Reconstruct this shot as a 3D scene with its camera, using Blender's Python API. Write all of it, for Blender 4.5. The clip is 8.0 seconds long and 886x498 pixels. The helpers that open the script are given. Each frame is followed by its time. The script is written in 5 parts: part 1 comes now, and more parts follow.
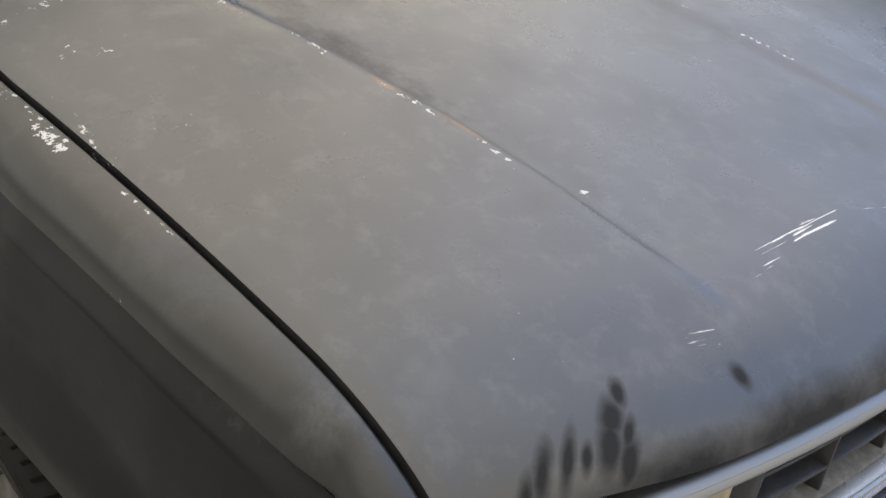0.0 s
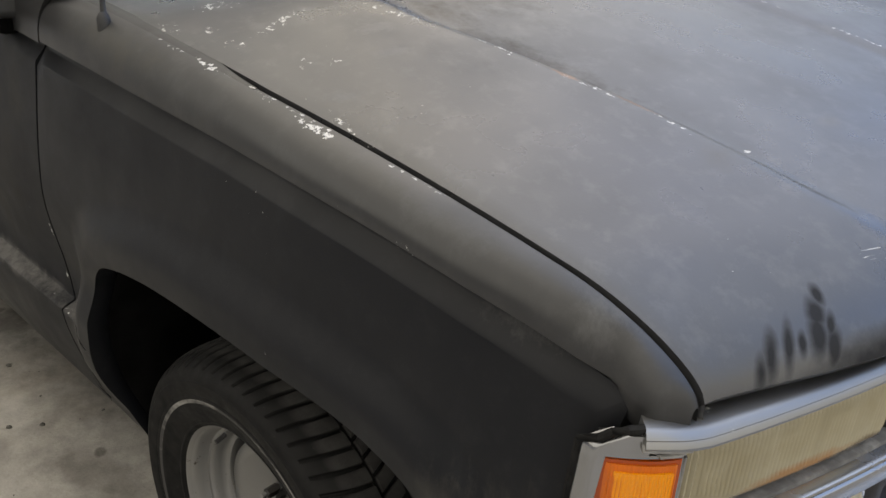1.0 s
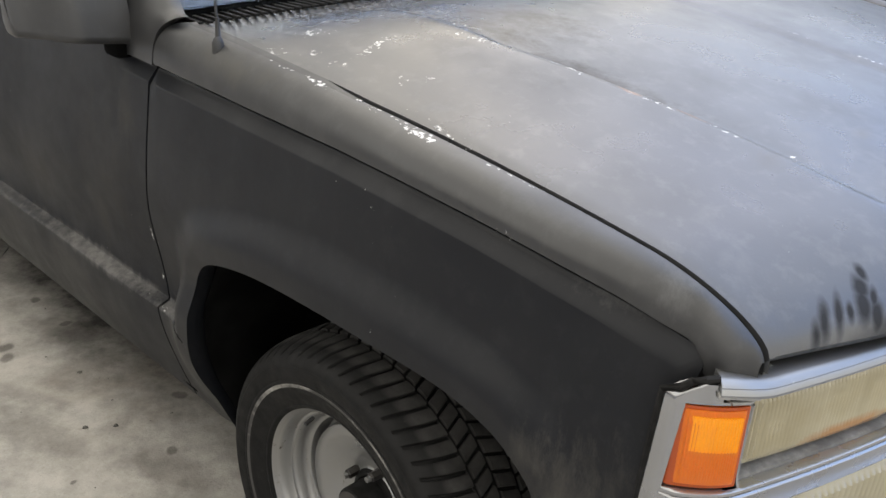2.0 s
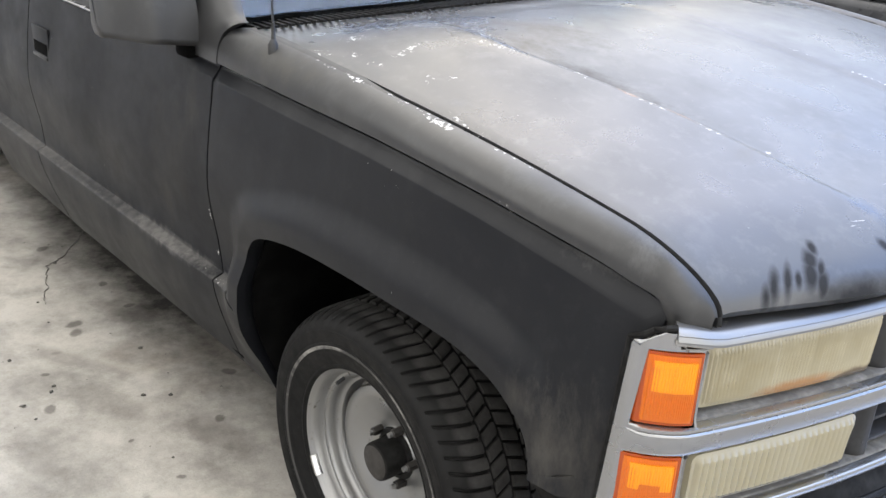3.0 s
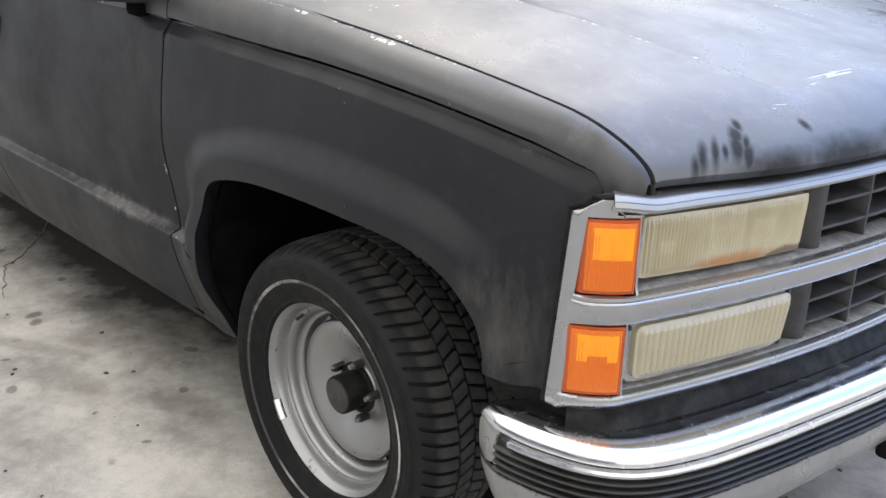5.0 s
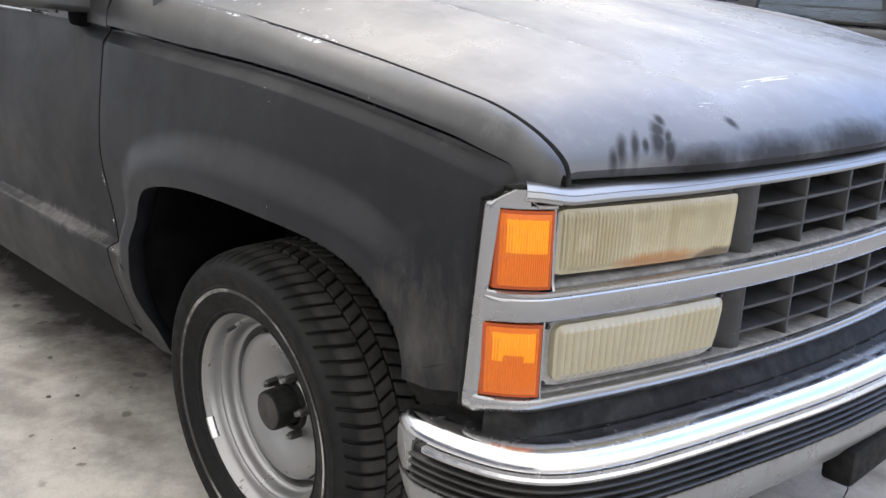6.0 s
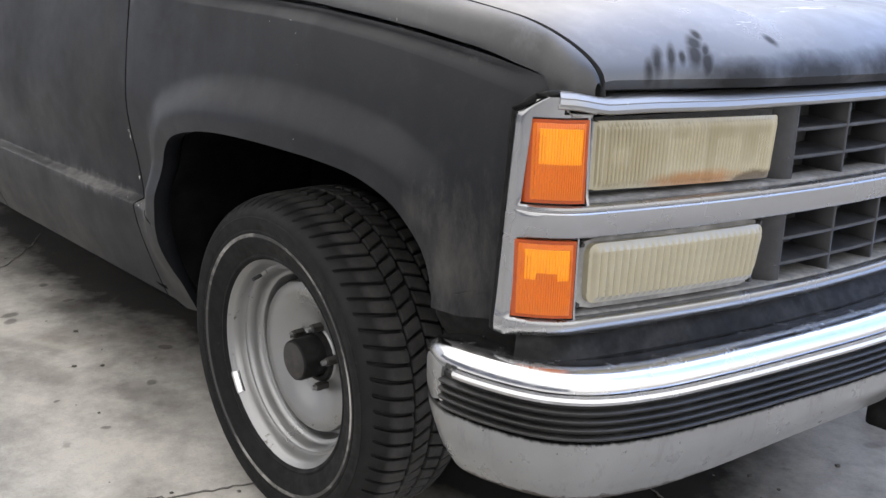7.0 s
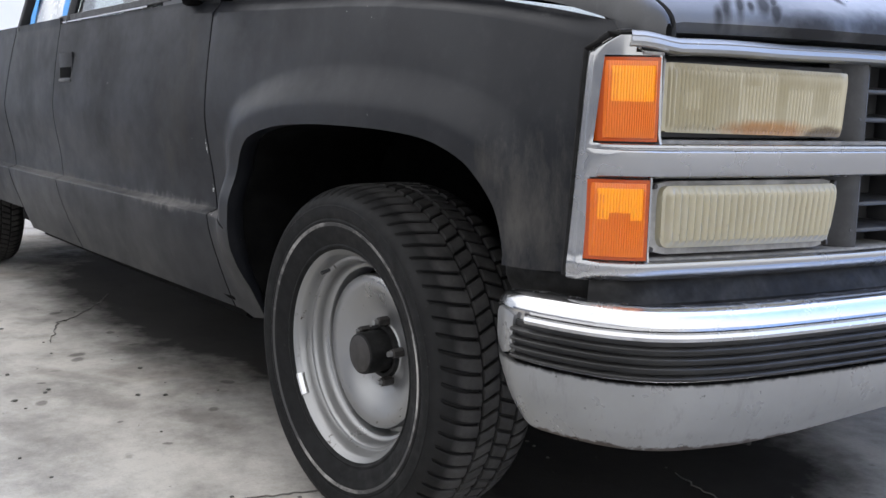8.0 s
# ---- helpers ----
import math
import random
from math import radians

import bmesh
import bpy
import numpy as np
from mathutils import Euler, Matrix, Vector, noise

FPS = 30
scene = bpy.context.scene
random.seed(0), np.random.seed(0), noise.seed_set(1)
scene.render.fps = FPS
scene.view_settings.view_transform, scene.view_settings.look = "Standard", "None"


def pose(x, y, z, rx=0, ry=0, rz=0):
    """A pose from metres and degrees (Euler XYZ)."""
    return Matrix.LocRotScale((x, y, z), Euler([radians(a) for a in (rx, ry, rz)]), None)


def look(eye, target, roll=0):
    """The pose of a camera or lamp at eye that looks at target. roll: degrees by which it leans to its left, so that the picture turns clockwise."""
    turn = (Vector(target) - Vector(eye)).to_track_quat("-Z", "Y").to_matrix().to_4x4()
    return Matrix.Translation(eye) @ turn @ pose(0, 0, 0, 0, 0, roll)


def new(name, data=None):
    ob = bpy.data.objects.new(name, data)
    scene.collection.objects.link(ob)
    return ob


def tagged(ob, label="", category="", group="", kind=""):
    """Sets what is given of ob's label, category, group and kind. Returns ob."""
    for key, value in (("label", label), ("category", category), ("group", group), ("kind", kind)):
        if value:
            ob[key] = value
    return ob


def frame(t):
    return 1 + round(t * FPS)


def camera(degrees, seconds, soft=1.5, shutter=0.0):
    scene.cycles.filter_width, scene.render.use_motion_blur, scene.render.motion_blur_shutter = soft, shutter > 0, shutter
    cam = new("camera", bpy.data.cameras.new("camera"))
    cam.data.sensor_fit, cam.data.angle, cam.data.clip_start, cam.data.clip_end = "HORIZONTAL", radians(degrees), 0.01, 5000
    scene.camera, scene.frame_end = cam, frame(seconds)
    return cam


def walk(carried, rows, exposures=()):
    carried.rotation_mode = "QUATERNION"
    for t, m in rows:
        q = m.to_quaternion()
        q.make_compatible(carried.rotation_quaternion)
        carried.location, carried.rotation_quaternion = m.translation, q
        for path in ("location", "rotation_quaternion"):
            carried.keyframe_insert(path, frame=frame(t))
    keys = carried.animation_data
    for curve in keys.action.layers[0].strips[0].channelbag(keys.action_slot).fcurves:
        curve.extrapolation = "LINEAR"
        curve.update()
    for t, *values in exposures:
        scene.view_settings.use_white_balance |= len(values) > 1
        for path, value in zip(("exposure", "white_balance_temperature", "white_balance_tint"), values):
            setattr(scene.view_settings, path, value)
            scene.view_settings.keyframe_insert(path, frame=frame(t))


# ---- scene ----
cam = camera(50.98, 8.0)
# t, x, y, z, rx, ry, rz
PATH = [
    (0, 1, -1.209, 1.49, 59.945, -5.454, 46.856),
    (0.3, 0.9385, -1.313, 1.504, 59.090, -6.506, 44.011),
    (0.5, 0.9332, -1.389, 1.502, 61.719, -6.488, 44.594),
    (1, 0.9996, -1.538, 1.485, 62.604, -2.429, 45.751),
    (1.5, 1.009, -1.662, 1.505, 64.281, -3.467, 44.795),
    (1.7, 1.02, -1.706, 1.491, 64.893, -2.782, 45.596),
    (2.8, 1.212, -1.824, 1.497, 65.744, -3.418, 48.514),
    (3, 1.261, -1.854, 1.505, 66.526, -3.005, 50.066),
    (3.5, 1.304, -1.897, 1.465, 68.385, -3.398, 49.395),
    (3.7, 1.306, -1.917, 1.448, 69.543, -2.817, 49.113),
    (4, 1.316, -1.968, 1.427, 69.460, -3.471, 48.427),
    (4.5, 1.342, -1.965, 1.386, 69.106, -1.937, 47.565),
    (5, 1.386, -1.924, 1.319, 69.197, -1.376, 46.971),
    (5.2, 1.404, -1.889, 1.302, 69.455, -2.495, 46.946),
    (6.3, 1.473, -1.818, 1.2, 73.028, -1.647, 47.127),
    (6.5, 1.475, -1.826, 1.187, 72.453, -1.589, 47.592),
    (7, 1.466, -1.829, 1.071, 73.797, -1.412, 48.438),
    (7.5, 1.469, -1.857, 0.9271, 76.739, -1.467, 47.529),
    (8, 1.502, -1.889, 0.8194, 81.399, -1.203, 51.733),
]
EXPOSURES = [(0, 0.34, 8100, 7), (1.0, 0.26, 8000, 7), (1.7, 0.64, 7700, 7), (3.0, 1.22, 7200, 8), (3.5, 1.25, 7000, 8), (4.0, 1.23, 7000, 8), (5.2, 1.12, 7100, 9), (6.5, 1.1, 7100, 10), (8, 0.97, 6600, 10)]
walk(cam, [(t, pose(*p)) for t, *p in PATH], EXPOSURES)

# ---------------------------------------------------------------- light
world = bpy.data.worlds.new("sky")
scene.world = world
world.use_nodes = True
wt = world.node_tree
sky = wt.nodes.new("ShaderNodeTexSky")
sky.sky_type = "NISHITA"
sky.sun_disc = False
sky.sun_elevation = radians(46)
sky.sun_rotation = radians(-38)
sky.air_density, sky.dust_density, sky.ozone_density = 1.2, 3.0, 1.5
geo = wt.nodes.new("ShaderNodeTexCoord")
haze = wt.nodes.new("ShaderNodeValToRGB")
# hazy white, with a clearing of blue high over the far side
clear = wt.nodes.new("ShaderNodeVectorMath")
clear.operation = "DOT_PRODUCT"
clear.inputs[1].default_value = (0.20, 0.75, 0.66)
wt.links.new(geo.outputs["Generated"], clear.inputs[0])
wt.links.new(clear.outputs["Value"], haze.inputs[0])
ramp = haze.color_ramp
ramp.elements[0].position, ramp.elements[0].color = 0.0, (6.5, 6.5, 6.7, 1)
ramp.elements[1].position, ramp.elements[1].color = 1.0, (3.9, 5.7, 10.4, 1)
mid = ramp.elements.new(0.66)
mid.color = (6.4, 6.5, 6.8, 1)
high = ramp.elements.new(0.83)
high.color = (4.3, 6.0, 10.2, 1)
upper = ramp.elements.new(0.94)
upper.color = (3.0, 5.3, 12.0, 1)
cloud = wt.nodes.new("ShaderNodeTexNoise")
cloud.inputs["Scale"].default_value, cloud.inputs["Detail"].default_value = 2.2, 6.0
wt.links.new(geo.outputs["Generated"], cloud.inputs["Vector"])
puff = wt.nodes.new("ShaderNodeMapRange")
puff.inputs["From Min"].default_value, puff.inputs["From Max"].default_value, puff.inputs["To Max"].default_value = 0.52, 0.70, 0.35
wt.links.new(cloud.outputs["Fac"], puff.inputs["Value"])
cover = wt.nodes.new("ShaderNodeMix")
cover.data_type = "RGBA"
cover.inputs[7].default_value = (6.6, 7.4, 9.0, 1)
wt.links.new(puff.outputs[0], cover.inputs[0])
wt.links.new(haze.outputs[0], cover.inputs[6])
both = wt.nodes.new("ShaderNodeMix")
both.data_type = "RGBA"
both.inputs[0].default_value = 0.85
wt.links.new(sky.outputs[0], both.inputs[6])
wt.links.new(cover.outputs[2], both.inputs[7])
wt.links.new(both.outputs[2], wt.nodes["Background"].inputs[0])
wt.nodes["Background"].inputs[1].default_value = 0.15
sun = new("sun", bpy.data.lights.new("sun", "SUN"))
sun.data.energy, sun.data.angle, sun.data.color = 0.6, radians(80), (1.0, 0.98, 0.95)
sun.matrix_world = look((-1.5, 2.2, 6.0), (0, 0, 0))

# ---------------------------------------------------------------- materials


class Mat:
    """A small builder for node materials in object space."""

    def __init__(self, name, color, rough=0.5, metal=0.0, **extra):
        self.m = bpy.data.materials.new(name)
        self.m.use_nodes = True
        self.t = self.m.node_tree
        self.b = self.t.nodes["Principled BSDF"]
        self.b.inputs["Base Color"].default_value = (*color, 1)
        self.b.inputs["Roughness"].default_value = rough
        self.b.inputs["Metallic"].default_value = metal
        for k, v in extra.items():
            self.b.inputs[k.replace("_", " ")].default_value = v
        self.color = None
        self.base = (*color, 1)
        self.co = self.t.nodes.new("ShaderNodeTexCoord").outputs["Object"]

    def node(self, kind, **kw):
        n = self.t.nodes.new(kind)
        for k, v in kw.items():
            n.inputs[k].default_value = v
        return n

    def link(self, a, b):
        self.t.links.new(a, b)

    def noise(self, scale, detail=4.0, rough=0.6, stretch=None, seed=0.0):
        n = self.node("ShaderNodeTexNoise", Scale=scale, Detail=detail, Roughness=rough)
        src = self.co
        mp = self.node("ShaderNodeMapping", Location=(seed, seed * 1.7, -seed))
        if stretch:
            mp.inputs["Scale"].default_value = stretch
        self.link(src, mp.inputs[0])
        self.link(mp.outputs[0], n.inputs["Vector"])
        return n.outputs["Fac"]

    def streaks(self, scale, spin, length, seed=0.0):
        """Noise drawn out along one direction in plan."""
        mp = self.t.nodes.new("ShaderNodeMapping")
        mp.vector_type = "TEXTURE"
        mp.inputs["Location"].default_value = (seed, -seed, seed)
        mp.inputs["Rotation"].default_value = (0, 0, spin)
        mp.inputs["Scale"].default_value = (length, 1, 1)
        self.link(self.co, mp.inputs[0])
        n = self.node("ShaderNodeTexNoise", Scale=scale, Detail=2.0, Roughness=0.5)
        self.link(mp.outputs[0], n.inputs["Vector"])
        return n.outputs["Fac"]

    def ramp(self, fac, a, b, lo=0.0, hi=1.0):
        n = self.node("ShaderNodeMapRange")
        n.inputs["From Min"].default_value, n.inputs["From Max"].default_value = a, b
        n.inputs["To Min"].default_value, n.inputs["To Max"].default_value = lo, hi
        self.link(fac, n.inputs["Value"])
        return n.outputs[0]

    def math(self, op, a, b):
        n = self.t.nodes.new("ShaderNodeMath")
        n.operation = op
        n.use_clamp = False
        for i, v in enumerate((a, b)):
            if isinstance(v, (int, float)):
                n.inputs[i].default_value = v
            else:
                self.link(v, n.inputs[i])
        return n.outputs[0]

    def blob(self, centre, radii, spin=0.0):
        """1 inside an ellipsoid round a place, falling to 0 at its edge."""
        mp = self.t.nodes.new("ShaderNodeMapping")
        mp.vector_type = "TEXTURE"
        mp.inputs["Location"].default_value = centre
        mp.inputs["Rotation"].default_value = (0, 0, spin)
        mp.inputs["Scale"].default_value = radii
        self.link(self.co, mp.inputs[0])
        n = self.t.nodes.new("ShaderNodeVectorMath")
        n.operation = "LENGTH"
        self.link(mp.outputs[0], n.inputs[0])
        return self.ramp(n.outputs["Value"], 0.0, 1.0, 1.0, 0.0)

    def mix(self, fac, color):
        n = self.t.nodes.new("ShaderNodeMix")
        n.data_type = "RGBA"
        if self.color is None:
            n.inputs[6].default_value = self.base
        else:
            self.link(self.color, n.inputs[6])
        n.inputs[7].default_value = (*color, 1)
        self.link(fac, n.inputs[0])
        self.color = n.outputs[2]
        self.link(self.color, self.b.inputs["Base Color"])
        return self

    def rough(self, fac):
        self.link(fac, self.b.inputs["Roughness"])
        return self

    def bump(self, fac, strength=0.2, dist=0.002):
        n = self.node("ShaderNodeBump", Strength=strength, Distance=dist)
        self.link(fac, n.inputs["Height"])
        self.link(n.outputs[0], self.b.inputs["Normal"])
        return self


def paint(name, color, dust, chips=(), marks=(), rust=(), stains=(), scratches=(), gloss=0.46, rough=(0.36, 0.54)):
    """Old matt primer: dusty, mottled, with flakes off down to white filler and wiped marks."""
    m = Mat(name, color, 0.42)
    m.b.inputs["Specular IOR Level"].default_value = gloss
    cloud = m.noise(5.0, 5, 0.6)
    m.mix(m.ramp(cloud, 0.38, 0.80, 0, 0.5), dust)
    m.mix(m.ramp(m.noise(26.0, 5, 0.7, None, 4.0), 0.52, 0.8, 0, 0.5), tuple(c * 1.7 for c in dust))
    streak = m.noise(9.0, 4, 0.6, (1.6, 1.6, 0.25), 3.0)
    m.mix(m.ramp(streak, 0.58, 0.82, 0, 0.5), tuple(c * 1.5 for c in dust))
    f = None
    for centre, radii, spin in marks:
        b = m.blob(centre, radii, spin)
        f = b if f is None else m.math("MAXIMUM", f, b)
    smear = m.noise(40.0, 4, 0.6, None, 1.0)
    if f is not None:
        f = m.ramp(m.math("ADD", f, m.math("MULTIPLY", smear, 0.45)), 0.32, 0.90)
        m.mix(f, tuple(c * 0.45 for c in color))
    for centre, radii, spin in rust:
        g = m.math("ADD", m.blob(centre, radii, spin), m.math("MULTIPLY", m.noise(60.0, 4, 0.7, None, centre[0]), 0.9))
        m.mix(m.ramp(g, 0.85, 1.15, 0, 0.9), (0.22, 0.11, 0.055))
    speck = m.math("ADD", m.noise(190.0, 1, 0.5, None, 5.0), m.math("MULTIPLY", m.noise(4.0, 3, 0.6, None, 11.0), 0.35))
    m.mix(m.ramp(speck, 1.02, 1.05), (0.42, 0.41, 0.39))
    dull = None
    for centre, radii, spin, tone, amount in stains:
        g = m.math("ADD", m.math("MULTIPLY", m.blob(centre, radii, spin), 0.7), m.math("MULTIPLY", m.noise(26.0, 6, 0.78, (1, 1, 0.30), centre[0] * 3), 1.5))
        g = m.ramp(g, 1.02, 1.50, 0, amount)
        m.mix(g, tone)
        dull = g if dull is None else m.math("MAXIMUM", dull, g)
    fine = m.noise(95.0, 6, 0.68, None, 2.5)
    for centre, radii, spin, amount in chips:
        b = m.blob(centre, radii, spin)
        g = m.math("ADD", m.ramp(b, 0.0, 0.6, 0.0, 0.165 * amount), fine)
        g = m.math("MULTIPLY", m.ramp(g, 0.70, 0.73), m.ramp(b, 0.0, 0.08))
        m.mix(g, (0.58, 0.575, 0.555))
    for centre, radii, spin, amount in scratches:
        b = m.blob(centre, radii, spin)
        g = m.math("ADD", m.ramp(b, 0.0, 0.5, 0.0, 0.16 * amount), m.streaks(330.0, spin, 26.0, centre[0]))
        m.mix(m.math("MULTIPLY", m.ramp(g, 0.70, 0.74), m.ramp(b, 0.0, 0.08)), (0.68, 0.67, 0.65))
    if f is not None:
        dull = m.math("MULTIPLY", f, 1.05) if dull is None else m.math("MAXIMUM", dull, m.math("MULTIPLY", f, 1.05))
    r = m.ramp(m.noise(7.0, 5, 0.65, None, 2.0), 0.3, 0.75, rough[0], rough[1])
    r = m.math("ADD", r, m.ramp(m.noise(2.3, 4, 0.6, None, 15.0), 0.38, 0.66, -0.07, 0.10))
    if dull is not None:
        r = m.math("ADD", r, m.math("MULTIPLY", dull, 0.25))
        m.link(m.ramp(dull, 0, 1.1, gloss, gloss * 0.18), m.b.inputs["Specular IOR Level"])
    m.rough(r)
    m.bump(m.noise(240.0, 3, 0.6), 0.10, 0.001)
    return m.m


def chrome(name, tarnish=0.35):
    m = Mat(name, (0.62, 0.62, 0.62), 0.12, 1.0)
    dirt = m.noise(14.0, 6, 0.7, (1, 1, 2.5))
    m.mix(m.ramp(dirt, 0.5, 0.75, 0, tarnish), (0.22, 0.20, 0.18))
    m.rough(m.ramp(m.noise(20.0, 5, 0.7, None, 4), 0.35, 0.7, 0.08, 0.34))
    m.bump(m.noise(60.0, 3), 0.05, 0.001)
    return m.m


def plain(name, color, rough=0.5, metal=0.0, vary=0.35, scale=20.0, bump=0.15, **extra):
    m = Mat(name, color, rough, metal, **extra)
    m.mix(m.ramp(m.noise(scale, 5, 0.65), 0.4, 0.75, 0, vary), tuple(min(1, c * 1.9 + 0.02) for c in color))
    m.mix(m.ramp(m.noise(scale * 0.23, 3, 0.6, None, 7), 0.45, 0.75, 0, vary), tuple(c * 0.5 for c in color))
    m.rough(m.ramp(m.noise(scale * 1.7, 4), 0.3, 0.7, max(0.03, rough - 0.1), min(1, rough + 0.1)))
    if bump:
        m.bump(m.noise(scale * 9, 3), bump, 0.001)
    return m.m


DUST = (0.085, 0.080, 0.072)
# stain tone that paints the lit line along the body's ledge
LEDGELIGHT = (0.15, 0.145, 0.14)
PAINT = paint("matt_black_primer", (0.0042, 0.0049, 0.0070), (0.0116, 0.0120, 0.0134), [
    ((-0.545, -0.985, 0.72), (0.006, 0.05, 0.022), 0.0, 1.2), ((-0.543, -0.985, 0.62), (0.006, 0.05, 0.030), 0.0, 1.2),
    ((-0.60, -0.99, 0.572), (0.07, 0.04, 0.007), 0.0, 0.55)], stains=[
    ((-0.70, -1.0, 0.80), (0.22, 0.2, 0.30), 0.0, DUST, 0.28), ((-0.62, -1.0, 0.95), (0.06, 0.2, 0.14), 0.0, DUST, 0.35), ((-0.78, -1.0, 0.68), (0.10, 0.2, 0.12), 0.0, DUST, 0.35),
    ((-1.10, -1.0, 0.70), (0.20, 0.2, 0.12), 0.0, DUST, 0.35),
    ((-0.80, -1.0, 0.572), (0.7, 0.3, 0.030), 0.0, LEDGELIGHT, 0.95), ((-1.7, -1.0, 0.572), (0.9, 0.3, 0.030), 0.0, LEDGELIGHT, 0.7)], gloss=0.31, rough=(0.46, 0.62))
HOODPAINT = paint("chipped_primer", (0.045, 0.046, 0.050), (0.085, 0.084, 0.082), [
    ((-0.01, -0.80, 1.12), (0.030, 0.018, 0.1), 0.3, 0.8),
    ((0.03, -0.768, 1.12), (0.040, 0.015, 0.1), 0.3, 0.6),
    ((0.17, -0.775, 1.10), (0.036, 0.028, 0.1), 0.1, 0.45),
    ((-0.27, -0.775, 1.156), (0.050, 0.03, 0.1), 0.9, 0.9),
    ((-0.31, -0.715, 1.167), (0.050, 0.02, 0.1), 0.9, 0.8),
    ((-0.13, -0.745, 1.15), (0.020, 0.085, 0.1), 0.15, 0.9),
    ((-0.25, -0.86, 1.13), (0.050, 0.02, 0.1), 0.4, 0.8),
    ((-0.20, -0.83, 1.13), (0.030, 0.02, 0.1), 0.4, 0.8),
    ((-0.13, -0.83, 1.13), (0.030, 0.02, 0.1), 0.4, 0.7),
    ((-0.20, -0.60, 1.17), (0.050, 0.035, 0.1), 0.8, 0.9),
    ((-0.125, -0.56, 1.17), (0.040, 0.020, 0.1), 0.8, 0.9),
    ((-0.24, -0.52, 1.17), (0.060, 0.035, 0.1), 0.8, 0.8),
    ((-0.34, -0.32, 1.17), (0.060, 0.04, 0.1), 0.8, 0.7),
    ((0.40, -0.515, 1.09), (0.050, 0.010, 0.1), 0.15, 0.9),
    ((0.27, -0.535, 1.11), (0.080, 0.010, 0.1), 0.15, 1.0),
    ((0.13, -0.567, 1.13), (0.080, 0.010, 0.1), 0.2, 0.9),
    ((-0.03, -0.615, 1.16), (0.080, 0.012, 0.1), 0.25, 0.9),
    ((0.487, -0.46, 1.07), (0.018, 0.012, 0.1), 0.0, 1.0),
    ((0.20, 0.100, 1.13), (0.06, 0.008, 0.1), 0.13, 0.8), ((0.36, 0.124, 1.10), (0.08, 0.010, 0.1), 0.13, 1.0), ((0.47, 0.141, 1.08), (0.05, 0.008, 0.1), 0.13, 0.8),
    ((0.20, -0.850, 1.08), (0.20, 0.010, 0.1), -0.06, 0.75)],
    [((0.690, -0.758, 0.970), (0.026, 0.012, 0.05), -0.85), ((0.686, -0.737, 0.980), (0.036, 0.0125, 0.06), -0.85),
     ((0.690, -0.711, 0.980), (0.038, 0.010, 0.06), -0.85), ((0.697, -0.695, 0.980), (0.016, 0.008, 0.05), -0.85),
     ((0.678, -0.638, 1.002), (0.018, 0.011, 0.06), -0.5), ((0.688, -0.657, 0.993), (0.024, 0.018, 0.06), -0.85),
     ((0.702, -0.672, 0.980), (0.034, 0.017, 0.06), -0.85), ((0.704, -0.650, 0.981), (0.020, 0.009, 0.05), -0.95),
     ((0.727, -0.515, 0.996), (0.018, 0.013, 0.05), 0.2), ((0.718, -0.662, 0.968), (0.030, 0.014, 0.05), -0.95),
     # darker band along the hood's front lip
     ((0.812, 0.00, 0.945), (0.060, 0.26, 0.060), -0.02), ((0.800, -0.24, 0.945), (0.054, 0.22, 0.056), -0.10), ((0.772, -0.45, 0.943), (0.046, 0.18, 0.050), -0.18),
     ((0.740, -0.60, 0.942), (0.036, 0.13, 0.042), -0.25), ((0.812, 0.36, 0.945), (0.060, 0.28, 0.060), 0.10)],
    [((0.345, -0.512, 1.098), (0.060, 0.016, 0.1), 0.15), ((0.24, -0.54, 1.117), (0.050, 0.012, 0.1), 0.15)], stains=[((0.16, -0.525, 1.13), (0.36, 0.055, 0.2), 0.17, (0.060, 0.050, 0.040), 0.6), ((-0.03, -0.52, 1.16), (0.14, 0.08, 0.2), 0.2, (0.075, 0.06, 0.045), 0.7), ((-0.30, -0.56, 1.17), (0.25, 0.05, 0.2), 0.0, (0.075, 0.065, 0.055), 0.8),
     ((-0.10, -0.42, 1.17), (0.30, 0.16, 0.2), 0.3, (0.10, 0.085, 0.07), 0.6), ((0.02, -0.66, 1.15), (0.25, 0.10, 0.2), 0.2, (0.13, 0.125, 0.12), 0.5),
     ((0.48, -0.50, 1.07), (0.05, 0.10, 0.2), 0.0, (0.14, 0.135, 0.13), 0.5), ((0.09, -0.81, 1.10), (0.05, 0.022, 0.2), 0.5, (0.20, 0.195, 0.19), 0.6), ((0.055, -0.69, 1.13), (0.05, 0.02, 0.2), 1.2, (0.19, 0.185, 0.18), 0.6), ((-0.01, -0.67, 1.15), (0.05, 0.03, 0.2), 1.2, (0.19, 0.185, 0.18), 0.6), ((0.50, -0.27, 1.065), (0.05, 0.025, 0.2), 1.3, (0.18, 0.178, 0.175), 0.5)], scratches=[((0.652, -0.27, 1.036), (0.115, 0.014, 0.1), 1.54, 0.85), ((0.664, -0.37, 1.030), (0.05, 0.010, 0.1), 1.54, 0.45), ((0.676, -0.142, 1.036), (0.035, 0.010, 0.1), 1.2, 0.7), ((0.335, -0.041, 1.10), (0.05, 0.004, 0.1), 0.9, 0.5), ((0.685, -0.52, 1.02), (0.04, 0.012, 0.1), 1.2, 0.45)], gloss=1.0, rough=(0.26, 0.40))
